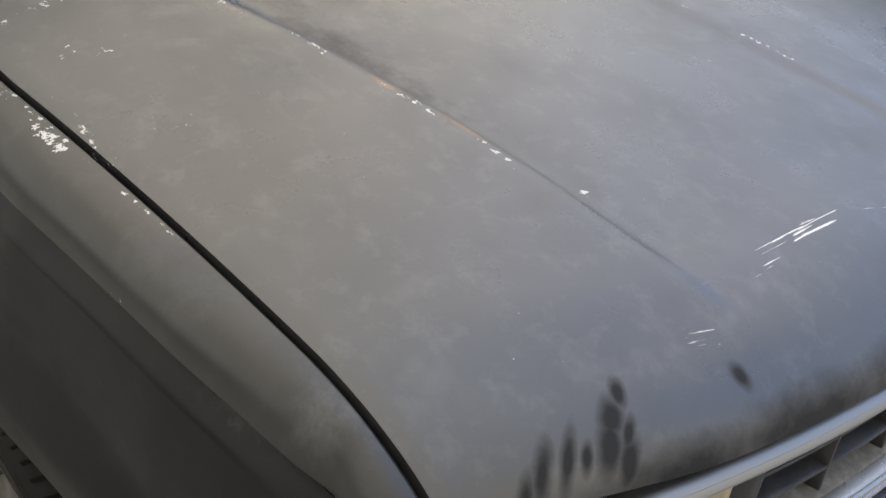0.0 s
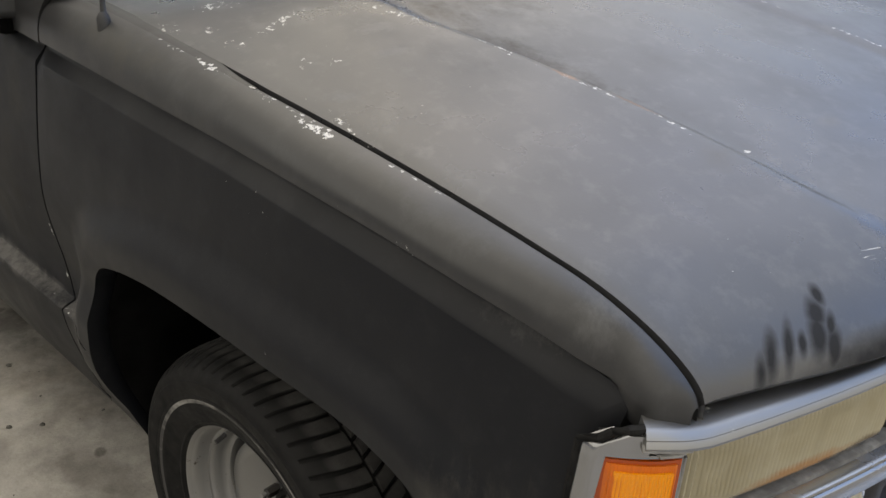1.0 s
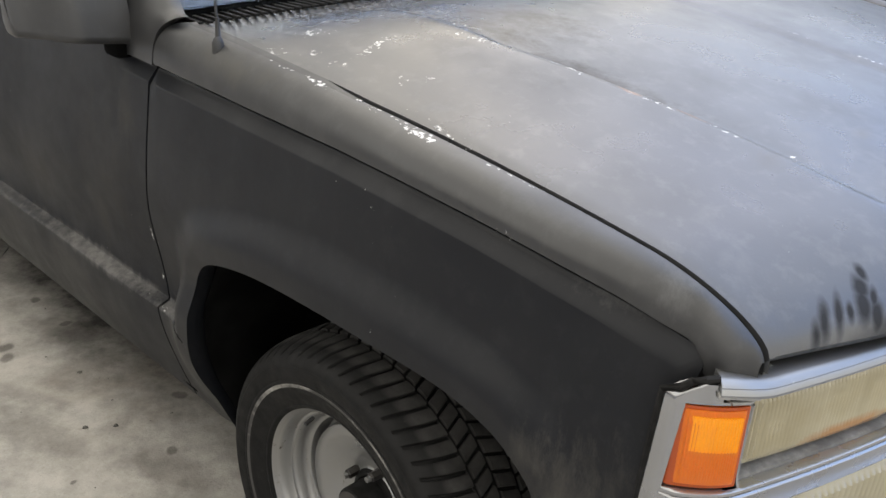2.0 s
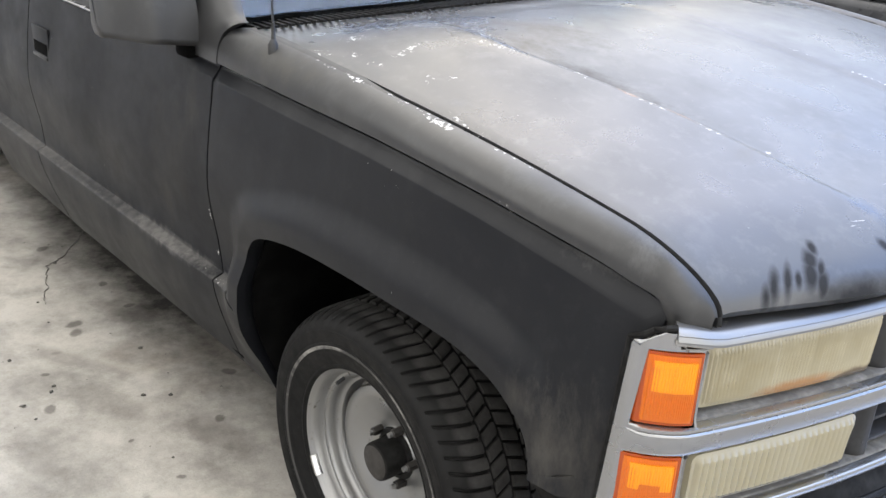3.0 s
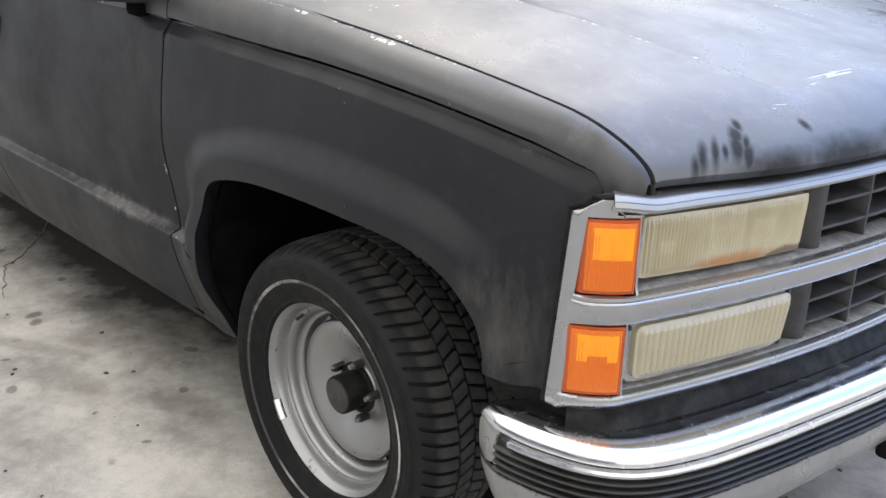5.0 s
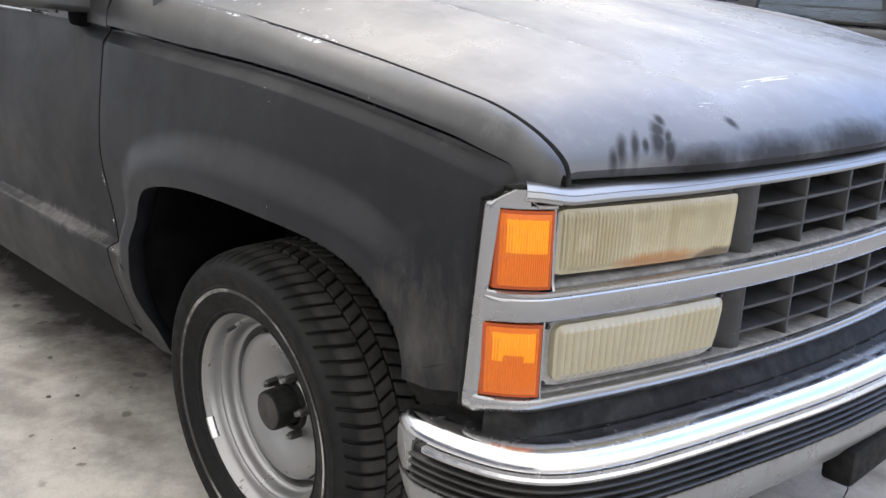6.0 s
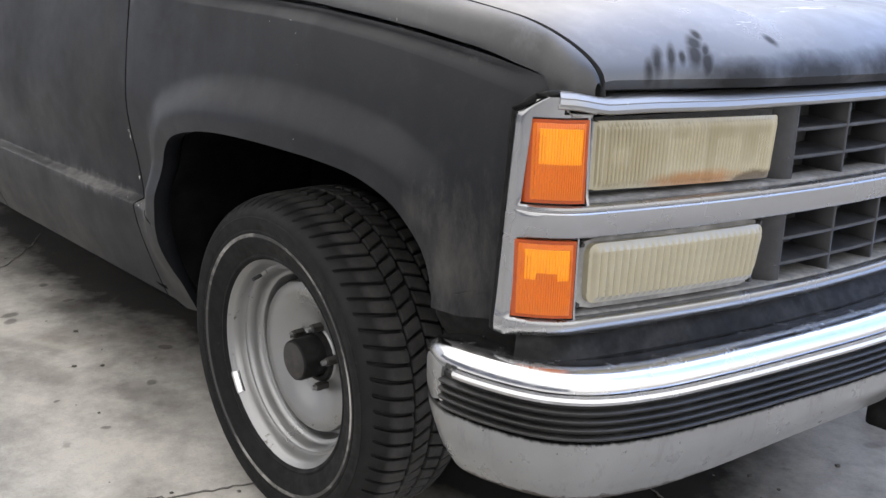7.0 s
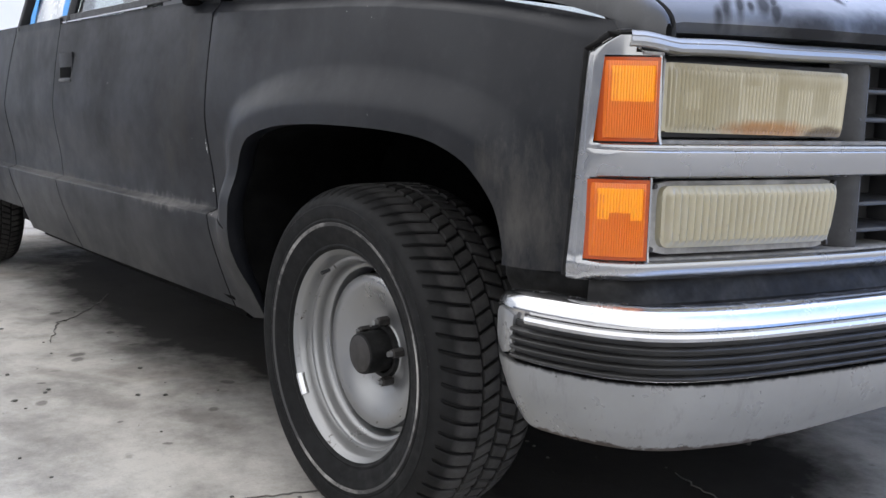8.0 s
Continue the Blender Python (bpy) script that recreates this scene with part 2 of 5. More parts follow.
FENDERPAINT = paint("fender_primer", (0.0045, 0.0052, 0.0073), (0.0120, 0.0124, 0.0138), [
    ((0.140, -0.872, 1.08), (0.075, 0.022, 0.05), 0.0, 1.0),
    ((0.060, -0.879, 1.09), (0.050, 0.016, 0.05), 0.0, 0.8),
    ((-0.100, -0.887, 1.10), (0.075, 0.016, 0.05), 0.0, 1.0),
    ((-0.200, -0.890, 1.11), (0.090, 0.014, 0.05), 0.0, 0.8),
    ((0.321, -0.906, 1.000), (0.022, 0.02, 0.007), 0.0, 0.9),
    ((0.144, -0.968, 0.806), (0.004, 0.02, 0.012), 0.0, 1.6),
    ((0.060, -0.968, 0.80), (0.003, 0.02, 0.006), 0.0, 1.6),
    ((-0.530, -0.985, 0.70), (0.004, 0.03, 0.030), 0.0, 1.2),
    ((-0.505, -0.97, 0.565), (0.030, 0.03, 0.010), 0.0, 0.8)],
    # first two stains paint the lit nose and shoulder brighter
    stains=[((0.50, -0.88, 0.98), (0.10, 0.06, 0.05), 0.0, (0.10, 0.10, 0.10), 0.7), ((0.30, -0.90, 1.04), (0.12, 0.05, 0.05), 0.0, (0.07, 0.07, 0.07), 0.6),
     ((0.50, -0.93, 0.66), (0.15, 0.1, 0.22), 0.0, DUST, 0.6), ((0.46, -0.95, 0.62), (0.06, 0.1, 0.10), 0.0, DUST, 0.6), ((0.42, -0.95, 0.74), (0.05, 0.1, 0.08), 0.0, DUST, 0.5), ((-0.485, -0.98, 0.572), (0.07, 0.1, 0.022), 0.0, LEDGELIGHT, 0.95)], gloss=0.31)
# paler copy of the fender primer: light on upper faces put into its colour
TOPPAINT = paint("lit_dusty_primer", (0.011, 0.011, 0.012), (0.030, 0.030, 0.030), [
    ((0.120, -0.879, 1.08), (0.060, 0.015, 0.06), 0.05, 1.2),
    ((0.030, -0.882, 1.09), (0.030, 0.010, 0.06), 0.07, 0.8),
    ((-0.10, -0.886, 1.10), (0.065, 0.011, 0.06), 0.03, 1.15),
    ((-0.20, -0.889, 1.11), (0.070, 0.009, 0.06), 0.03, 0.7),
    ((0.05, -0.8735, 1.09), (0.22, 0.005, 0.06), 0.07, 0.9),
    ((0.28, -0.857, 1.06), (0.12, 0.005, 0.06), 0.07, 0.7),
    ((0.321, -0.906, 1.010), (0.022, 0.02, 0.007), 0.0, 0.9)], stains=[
    # first two stains add a painted highlight at the nose and shoulder
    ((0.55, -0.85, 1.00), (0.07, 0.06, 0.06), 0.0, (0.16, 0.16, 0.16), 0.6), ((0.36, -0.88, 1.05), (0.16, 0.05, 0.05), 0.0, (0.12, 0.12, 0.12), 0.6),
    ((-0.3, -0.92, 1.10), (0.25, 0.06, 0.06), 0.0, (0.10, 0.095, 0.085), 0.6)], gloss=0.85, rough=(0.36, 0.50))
CHROME = chrome("tarnished_chrome")
BRIGHT = chrome("polished_chrome", 0.15)
SILVER = plain("silver_bumper_paint", (0.30, 0.30, 0.297), 0.30, 0.65, 0.25, 9.0, 0.05)


def silver_low():
    """Sprayed silver over the bumper's lower face: black overspray under the strip, run marks, chips at the edge."""
    m = Mat("sprayed_silver_lower_face", (0.31, 0.31, 0.305), 0.32, 0.6)
    m.mix(m.ramp(m.noise(7.0, 5, 0.65), 0.4, 0.75, 0, 0.5), (0.22, 0.22, 0.215))
    m.mix(m.ramp(m.noise(60.0, 5, 0.7, (1, 1, 0.25), 3), 0.56, 0.74, 0, 0.5), (0.15, 0.148, 0.142))
    rag = m.math("ADD", m.blob((0.6, -0.5, 0.4615), (9.0, 9.0, 0.030)), m.math("MULTIPLY", m.noise(70.0, 6, 0.75, (1, 1, 0.5), 6), 0.40))
    m.mix(m.ramp(rag, 0.84, 0.98), (0.012, 0.012, 0.012))
    chip = m.math("ADD", m.blob((0.6, -0.5, 0.352), (9.0, 9.0, 0.030)), m.math("MULTIPLY", m.noise(50.0, 5, 0.75, None, 9), 0.8))
    m.mix(m.ramp(chip, 1.14, 1.26, 0, 0.9), (0.045, 0.030, 0.022))
    m.mix(m.ramp(m.noise(95.0, 3, 0.6, None, 12), 0.69, 0.73, 0, 0.8), (0.04, 0.035, 0.03))
    m.rough(m.ramp(m.noise(15.0, 4), 0.3, 0.7, 0.24, 0.42))
    m.bump(m.noise(120.0, 3), 0.06, 0.001)
    return m.m


SILVERLOW = silver_low()
BEZEL = plain("dull_plated_plastic", (0.37, 0.37, 0.37), 0.24, 0.9, 0.06, 5.0, 0.0)
WHITEFRAME = plain("flaked_white_frame", (0.22, 0.215, 0.205), 0.5, 0, 0.8, 40.0, 0.2)
LEDGE = plain("dusty_ledge", (0.15, 0.145, 0.135), 0.75, 0, 0.9, 60.0, 0.4)
def rubber():
    m = Mat("tyre_rubber", (0.005, 0.005, 0.005), 0.75, Specular_IOR_Level=0.2)
    m.mix(m.ramp(m.noise(14.0, 5, 0.65), 0.45, 0.75, 0, 0.6), (0.010, 0.0098, 0.0095))
    round_axle = m.blob((0, 0, 0), (0.34, 9.0, 0.34))
    scuff = m.ramp(m.noise(16.0, 5, 0.7, None, 4), 0.3, 0.7, 0.35, 1.0)
    m.mix(m.math("MULTIPLY", m.ramp(round_axle, 0.115, 0.085), scuff), (0.013, 0.0127, 0.0124))
    m.mix(m.math("MULTIPLY", m.ramp(round_axle, 0.030, 0.018), scuff), (0.062, 0.060, 0.058))
    m.mix(m.ramp(m.noise(70.0, 4, 0.7, None, 8), 0.66, 0.74, 0, 0.5), (0.07, 0.067, 0.062))
    m.rough(m.ramp(m.noise(30.0, 4), 0.3, 0.7, 0.55, 0.8))
    m.bump(m.noise(220.0, 3), 0.3, 0.001)
    return m.m


RUBBER = rubber()
STRIP = plain("black_rubber_strip", (0.013, 0.0125, 0.012), 0.40, 0, 0.6, 18.0, 0.2)
GRILLE = plain("grey_plastic", (0.020, 0.020, 0.021), 0.42, 0, 0.7, 22.0, 0.2)
BLACK = plain("black_plastic", (0.02, 0.02, 0.021), 0.55, 0, 0.5, 30.0, 0.2)
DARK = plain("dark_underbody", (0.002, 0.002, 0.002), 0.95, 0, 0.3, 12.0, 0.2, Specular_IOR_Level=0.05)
def wheel_paint():
    m = Mat("silver_wheel_paint", (0.31, 0.31, 0.305), 0.34, 0.80)
    m.mix(m.ramp(m.noise(6.0, 4, 0.6), 0.45, 0.75, 0, 0.35), (0.27, 0.265, 0.26))
    m.mix(m.ramp(m.noise(38.0, 5, 0.75, (1, 3, 1), 3), 0.63, 0.70, 0, 0.55), (0.16, 0.14, 0.125))
    m.mix(m.ramp(m.noise(24.0, 5, 0.7, None, 8), 0.665, 0.70, 0, 0.9), (0.06, 0.045, 0.035))
    m.rough(m.ramp(m.noise(12.0, 4, 0.6, None, 5), 0.3, 0.7, 0.26, 0.42))
    m.bump(m.noise(120.0, 3), 0.04, 0.001)
    return m.m


STEEL = wheel_paint()
DEEPBLACK = plain("deep_black", (0.006, 0.0058, 0.0055), 0.6, 0, 0.8, 30.0, 0.2, Specular_IOR_Level=0.15)
HUB = plain("greasy_hub", (0.03, 0.027, 0.025), 0.5, 0.3, 0.6, 40.0, 0.3)


def flaked_chrome():
    m = Mat("flaked_chrome", (0.33, 0.33, 0.325), 0.25, 0.0)
    f = m.math("ADD", m.blob((0.65, -0.80, 0.91), (0.10, 0.09, 0.032)), m.math("MULTIPLY", m.noise(30.0, 5, 0.7, (1, 1, 1.5)), 0.7))
    white = m.ramp(f, 0.95, 0.99)
    m.mix(white, (0.66, 0.65, 0.61))
    m.link(m.math("SUBTRACT", 1.0, white), m.b.inputs["Metallic"])
    m.rough(m.ramp(white, 0, 1, 0.46, 0.5))
    m.bump(m.math("ADD", m.noise(40.0, 3), white), 0.15, 0.001)
    return m.m


FLAKED = flaked_chrome()


def wall_line():
    m = Mat("scuffed_white_line", (0.035, 0.034, 0.033), 0.6)
    m.mix(m.ramp(m.noise(6.0, 6, 0.75), 0.48, 0.64), (0.36, 0.345, 0.32))
    return m.m


def lens(name, a, b, rough=0.18, haze=0.5, coat=0.25):
    m = Mat(name, a, rough)
    m.b.inputs["Coat Weight"].default_value = coat
    m.b.inputs["Coat Roughness"].default_value = 0.08
    m.b.inputs["Subsurface Weight"].default_value = 0.15
    m.b.inputs["Subsurface Radius"].default_value = (0.01, 0.008, 0.004)
    m.mix(m.ramp(m.noise(11.0, 5, 0.6), 0.4, 0.75, 0, haze), b)
    m.mix(m.ramp(m.noise(55.0, 4, 0.7, None, 6), 0.66, 0.72, 0, 0.4), tuple(c * 0.35 for c in a))
    return m.m


def yellowed():
    m = Mat("yellowed_lamp_lens", (0.38, 0.335, 0.22), 0.2)
    m.b.inputs["Coat Weight"].default_value = 0.7
    m.b.inputs["Coat Roughness"].default_value = 0.12
    m.mix(m.ramp(m.noise(9.0, 4, 0.6), 0.4, 0.7, 0, 0.6), (0.50, 0.46, 0.35))
    rust = m.math("ADD", m.blob((0.715, -0.66, 0.797), (0.16, 0.16, 0.030)), m.math("MULTIPLY", m.noise(22.0, 5, 0.7, None, 2), 0.7))
    m.mix(m.ramp(rust, 0.75, 1.05, 0, 0.8), (0.42, 0.20, 0.07))
    mud = m.math("ADD", m.blob((0.745, -0.545, 0.788), (0.10, 0.10, 0.034)), m.math("MULTIPLY", m.noise(30.0, 5, 0.7, None, 4), 0.6))
    m.mix(m.ramp(mud, 0.75, 0.95, 0, 0.9), (0.13, 0.09, 0.05))
    return m.m


AMBERRIM = lens("dark_amber_rim", (0.40, 0.06, 0.004), (0.30, 0.045, 0.004))
AMBER = lens("amber_lens", (0.68, 0.145, 0.002), (0.58, 0.110, 0.001), 0.3)
# brighter amber: the reflector's returned light is put into the colour
AMBERLIT = lens("lit_amber_reflector", (0.95, 0.34, 0.004), (0.90, 0.28, 0.003), 0.3)
CREAM = yellowed()
WHITELENS = lens("cream_lamp_lens", (0.36, 0.325, 0.225), (0.44, 0.41, 0.31), coat=0.7)


def glass(name, tint, rough=0.02):
    m = Mat(name, tint, rough)
    m.b.inputs["Transmission Weight"].default_value = 1.0
    m.b.inputs["IOR"].default_value = 1.45
    m.rough(m.ramp(m.noise(6.0, 4), 0.4, 0.8, 0.01, 0.12))
    return m.m


GLASS = glass("window_glass", (0.75, 0.80, 0.80))
TINT = glass("tinted_glass", (0.30, 0.36, 0.42))
SHADE = plain("blue_sunshade", (0.008, 0.05, 0.12), 0.35, 0.2, 0.4, 7.0, 0.1)
TAPE = plain("blue_masking_tape", (0.06, 0.30, 0.72), 0.6, 0, 0.3, 20.0, 0.2)
FILM = plain("clear_plastic_sheet", (0.62, 0.64, 0.66), 0.25, 0, 0.3, 12.0, 0.3)
CABIN = plain("grey_cabin_trim", (0.10, 0.095, 0.09), 0.8, 0, 0.4, 10.0, 0.2)
NEIGHBOUR = plain("dark_grey_car_paint", (0.045, 0.047, 0.052), 0.3, 0.2, 0.3, 8.0, 0.0)


def concrete():
    m = Mat("stained_concrete", (0.51, 0.485, 0.44), 0.85, Specular_IOR_Level=0.15)
    m.mix(m.ramp(m.noise(0.8, 6, 0.65), 0.4, 0.7, 0, 0.6), (0.40, 0.38, 0.35))
    m.mix(m.ramp(m.noise(3.0, 6, 0.7, None, 3), 0.5, 0.8, 0, 0.40), (0.57, 0.55, 0.515))
    m.mix(m.ramp(m.noise(1.6, 5, 0.6, None, 9), 0.54, 0.72, 0, 0.6), (0.27, 0.215, 0.165))
    m.mix(m.ramp(m.noise(13.0, 4, 0.6, None, 5), 0.66, 0.74, 0, 0.5), (0.18, 0.165, 0.145))
    m.mix(m.ramp(m.noise(7.5, 1.5, 0.45, (1, 1, 1), 21), 0.735, 0.77, 0, 0.4), (0.11, 0.10, 0.09))
    m.mix(m.ramp(m.noise(140.0, 3, 0.6, None, 1), 0.52, 0.75, 0, 0.35), (0.28, 0.27, 0.25))
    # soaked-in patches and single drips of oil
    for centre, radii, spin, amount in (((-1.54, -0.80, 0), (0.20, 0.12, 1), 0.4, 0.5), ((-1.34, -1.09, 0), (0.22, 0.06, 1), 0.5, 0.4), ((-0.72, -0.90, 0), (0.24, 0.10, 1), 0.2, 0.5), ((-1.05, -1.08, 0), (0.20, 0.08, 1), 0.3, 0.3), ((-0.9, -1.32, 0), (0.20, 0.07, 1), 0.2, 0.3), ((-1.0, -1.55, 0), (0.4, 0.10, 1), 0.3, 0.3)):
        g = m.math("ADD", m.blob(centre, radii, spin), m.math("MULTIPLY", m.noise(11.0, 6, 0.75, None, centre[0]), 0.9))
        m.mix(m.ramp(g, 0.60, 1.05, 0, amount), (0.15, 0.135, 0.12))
    for x, y, r in ((-2.20, -0.87, 0.030), (-1.54, -0.99, 0.034), (-1.48, -1.005, 0.030), (-1.78, -0.80, 0.024), (-1.57, -0.79, 0.024), (-1.09, -1.22, 0.026), (-0.78, -0.86, 0.022), (-0.60, -1.06, 0.014), (-0.82, -1.10, 0.010), (-0.99, -0.72, 0.028), (-1.28, -1.17, 0.016)):
        g = m.math("ADD", m.blob((x, y, 0), (r * 1.3, r * 0.9, 1), x * 9), m.math("MULTIPLY", m.noise(45.0, 4, 0.7, None, x), 0.7))
        m.mix(m.ramp(g, 0.55, 0.85, 0, 0.6), (0.085, 0.078, 0.070))
    # shade under the truck, painted into the concrete with a blotchy outline
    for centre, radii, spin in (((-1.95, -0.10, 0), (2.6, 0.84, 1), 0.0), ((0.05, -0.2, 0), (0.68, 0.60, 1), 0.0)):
        oily_shade = m.math("ADD", m.blob(centre, radii, spin), m.math("MULTIPLY", m.noise(4.5, 6, 0.7, None, 8 + centre[0]), 0.55))
        m.mix(m.ramp(oily_shade, 0.24, 0.60, 0, 0.95), (0.012, 0.011, 0.010))
    h = m.math("ADD", m.noise(140.0, 4, 0.7), m.math("MULTIPLY", m.noise(9.0, 5, 0.7), 1.5))
    m.bump(h, 0.35, 0.004)
    return m.m


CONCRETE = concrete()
CRACK = plain("crack_dirt", (0.13, 0.122, 0.112), 0.95, 0, 0.4, 40.0, 0.2)
STONE = plain("gravel", (0.10, 0.095, 0.085), 0.9, 0, 0.6, 60.0, 0.2)
GREYWALL = plain("grey_render", (0.16, 0.155, 0.15), 0.85, 0, 0.3, 2.0, 0.3)
BLOCK = plain("white_painted_wall", (0.78, 0.78, 0.76), 0.75, 0, 0.15, 3.0, 0.2)

# ---------------------------------------------------------------- mesh helpers


def mesh_of(bm, name, mat, smooth=True):
    me = bpy.data.meshes.new(name)
    bmesh.ops.recalc_face_normals(bm, faces=bm.faces)
    bm.to_mesh(me)
    bm.free()
    me.materials.append(mat)
    for p in me.polygons:
        p.use_smooth = smooth
    return me


def part(name, bm, mat, parent, label="", smooth=True, at=None):
    ob = new(name, mesh_of(bm, name, mat, smooth))
    ob.parent = parent
    if at is not None:
        ob.matrix_basis = at
    if smooth:
        ob.data.set_sharp_from_angle(angle=radians(38))
    return tagged(ob, label)


def thing(name, label, category, at=None, group=""):
    ob = new(name)
    ob.empty_display_size = 0.1
    if at is not None:
        ob.matrix_basis = at
    return tagged(ob, label, category, group)


def smoothstep(a, b, x):
    t = min(1.0, max(0.0, (x - a) / (b - a)))
    return t * t * (3 - 2 * t)


def interp(table, x):
    return float(np.interp(x, [p[0] for p in table], [p[1] for p in table]))


def sheet(rows, thick=None, closed=False, inward=None):
    """Skin over rows of points; thick pushes a back skin along inward and closes the rim."""
    bm = bmesh.new()
    grid = [[bm.verts.new(p) for p in row] for row in rows]
    n, m = len(grid), len(grid[0])
    for i in range(n - 1):
        for j in range(m - 1 + closed):
            k = (j + 1) % m
            bm.faces.new((grid[i][j], grid[i + 1][j], grid[i + 1][k], grid[i][k]))
    if thick:
        d = Vector(inward) * thick
        back = [[bm.verts.new(v.co + d) for v in row] for row in grid]
        for i in range(n - 1):
            for j in range(m - 1 + closed):
                k = (j + 1) % m
                bm.faces.new((back[i][j], back[i][k], back[i + 1][k], back[i + 1][j]))
        for j in range(m - 1 + closed):
            k = (j + 1) % m
            bm.faces.new((grid[0][j], grid[0][k], back[0][k], back[0][j]))
            bm.faces.new((grid[-1][k], grid[-1][j], back[-1][j], back[-1][k]))
        if not closed:
            for i in range(n - 1):
                bm.faces.new((grid[i + 1][0], grid[i][0], back[i][0], back[i + 1][0]))
                bm.faces.new((grid[i][-1], grid[i + 1][-1], back[i + 1][-1], back[i][-1]))
    return bm


def box(size, centre=(0, 0, 0), bevel=0.0, bm=None, turn=None):
    bm = bm or bmesh.new()
    r = bmesh.ops.create_cube(bm, size=1.0)
    vs = r["verts"]
    m = Matrix.Translation(centre) @ (turn or Matrix()) @ Matrix.Diagonal((*size, 1))
    bmesh.ops.transform(bm, matrix=m, verts=vs)
    if bevel:
        es = list({e for v in vs for e in v.link_edges})
        bmesh.ops.bevel(bm, geom=es, offset=bevel, segments=2, affect="EDGES", profile=0.5)
    return bm


def sweep(path, profile, cap=True, ends=0, mid=0.50):
    """Closed profile of (outward, up) swept along a plan path of (place, outward)."""
    bm = bmesh.new()
    k = len(profile)
    rings = []
    for i, (p, o) in enumerate(path):
        ring = profile
        if ends:
            d = min(i, len(path) - 1 - i) / ends
            lift = (1 - math.sqrt(max(0.0, 1 - (1 - d) ** 2))) if d < 1 else 0.0
            ring = [(a, b + lift * max(0.0, mid - b) * 0.55 - 0.16 * lift * max(0.0, b - mid)) for a, b in profile]
            up = 0.022 * smoothstep(0.80, 0.35, abs(p[1]))
            ring = [(a, b + up * smoothstep(0.43, 0.365, b)) for a, b in ring]
        rings.append([bm.verts.new(Vector(p) + Vector(o) * a + Vector((0, 0, b))) for a, b in ring])
    for r0, r1 in zip(rings, rings[1:]):
        for j in range(k):
            bm.faces.new((r0[j], r1[j], r1[(j + 1) % k], r0[(j + 1) % k]))
    if cap:
        bm.faces.new(rings[0])
        bm.faces.new(list(reversed(rings[-1])))
    return bm


def revolve(profile, n=72, closed=False):
    """Profile of (radius, outward) turned round the y axis; outward is -y."""
    rows = []
    for r, o in profile:
        rows.append([(r * math.cos(2 * math.pi * i / n), -o, r * math.sin(2 * math.pi * i / n)) for i in range(n)])
    return sheet(rows, closed=True)


def tube(points, radius, n=8, bm=None):
    bm = bm or bmesh.new()
    pts = [Vector(p) for p in points]
    rings = []
    for i, p in enumerate(pts):
        d = (pts[min(i + 1, len(pts) - 1)] - pts[max(i - 1, 0)]).normalized()
        a = d.orthogonal().normalized()
        b = d.cross(a)
        r = radius[i] if isinstance(radius, (list, tuple)) else radius
        rings.append([bm.verts.new(p + a * r * math.cos(2 * math.pi * k / n) + b * r * math.sin(2 * math.pi * k / n)) for k in range(n)])
    for r0, r1 in zip(rings, rings[1:]):
        for k in range(n):
            bm.faces.new((r0[k], r1[k], r1[(k + 1) % n], r0[(k + 1) % n]))
    bm.faces.new(rings[0])
    bm.faces.new(list(reversed(rings[-1])))
    return bm


# ---------------------------------------------------------------- ground and surroundings
bm = bmesh.new()
bmesh.ops.create_grid(bm, x_segments=40, y_segments=40, size=300)
ground = tagged(new("ground", mesh_of(bm, "ground", CONCRETE)), "stained light grey concrete yard with oil marks and painted shade under the truck", "ground", kind="structure")


def crack(points, seed, wide=1.0):
    rnd = random.Random(seed)
    pts = []
    for a, b in zip(points, points[1:]):
        for i in range(8):
            t = i / 8
            pts.append((a[0] + (b[0] - a[0]) * t + rnd.uniform(-0.006, 0.006), a[1] + (b[1] - a[1]) * t + rnd.uniform(-0.006, 0.006)))
    rows = []
    for i, (x, y) in enumerate(pts):
        w = (0.0006 + 0.0022 * rnd.random() ** 2) * wide
        d = Vector((pts[min(i + 1, len(pts) - 1)][0] - pts[max(i - 1, 0)][0], pts[min(i + 1, len(pts) - 1)][1] - pts[max(i - 1, 0)][1])).normalized()
        rows.append([(x - d.y * w, y + d.x * w, 0.0040), (x + d.y * w, y - d.x * w, 0.0040)])
    bm = sheet(rows, 0.003, inward=(0, 0, -1))
    return tagged(new("ground_crack", mesh_of(bm, "ground_crack", CRACK)), "thin dark crack in the concrete", "crack", kind="structure")


crack([(0.25, -0.20), (0.38, -0.235), (0.466, -0.268), (0.56, -0.27), (0.75, -0.33)], 1)
crack([(-0.32, -1.40), (-0.28, -1.268), (-0.254, -1.163), (-0.197, -1.068), (-0.155, -0.94), (-0.10, -0.7)], 2)
crack([(-2.45, -0.58), (-2.31, -0.66), (-2.19, -0.75), (-2.10, -0.82), (-2.03, -0.91), (-1.86, -0.97), (-1.71, -1.03)], 3, 0.38)

rnd = random.Random(5)
bm = bmesh.new()
for i in range(260):
    x, y = rnd.uniform(-2.6, 1.2), rnd.uniform(-2.0, 0.2)
    s = rnd.choice((0.002, 0.003, 0.004, 0.006))
    r = bmesh.ops.create_icosphere(bm, subdivisions=1, radius=s)
    for v in r["verts"]:
        v.co = Vector((x + v.co.x * rnd.uniform(0.8, 1.6), y + v.co.y * rnd.uniform(0.8, 1.6), max(0.001, v.co.z * 0.6 + s * 0.4)))
tagged(new("gravel", mesh_of(bm, "gravel", STONE)), "small dark stones and crumbs on the concrete", "gravel", kind="stuff")

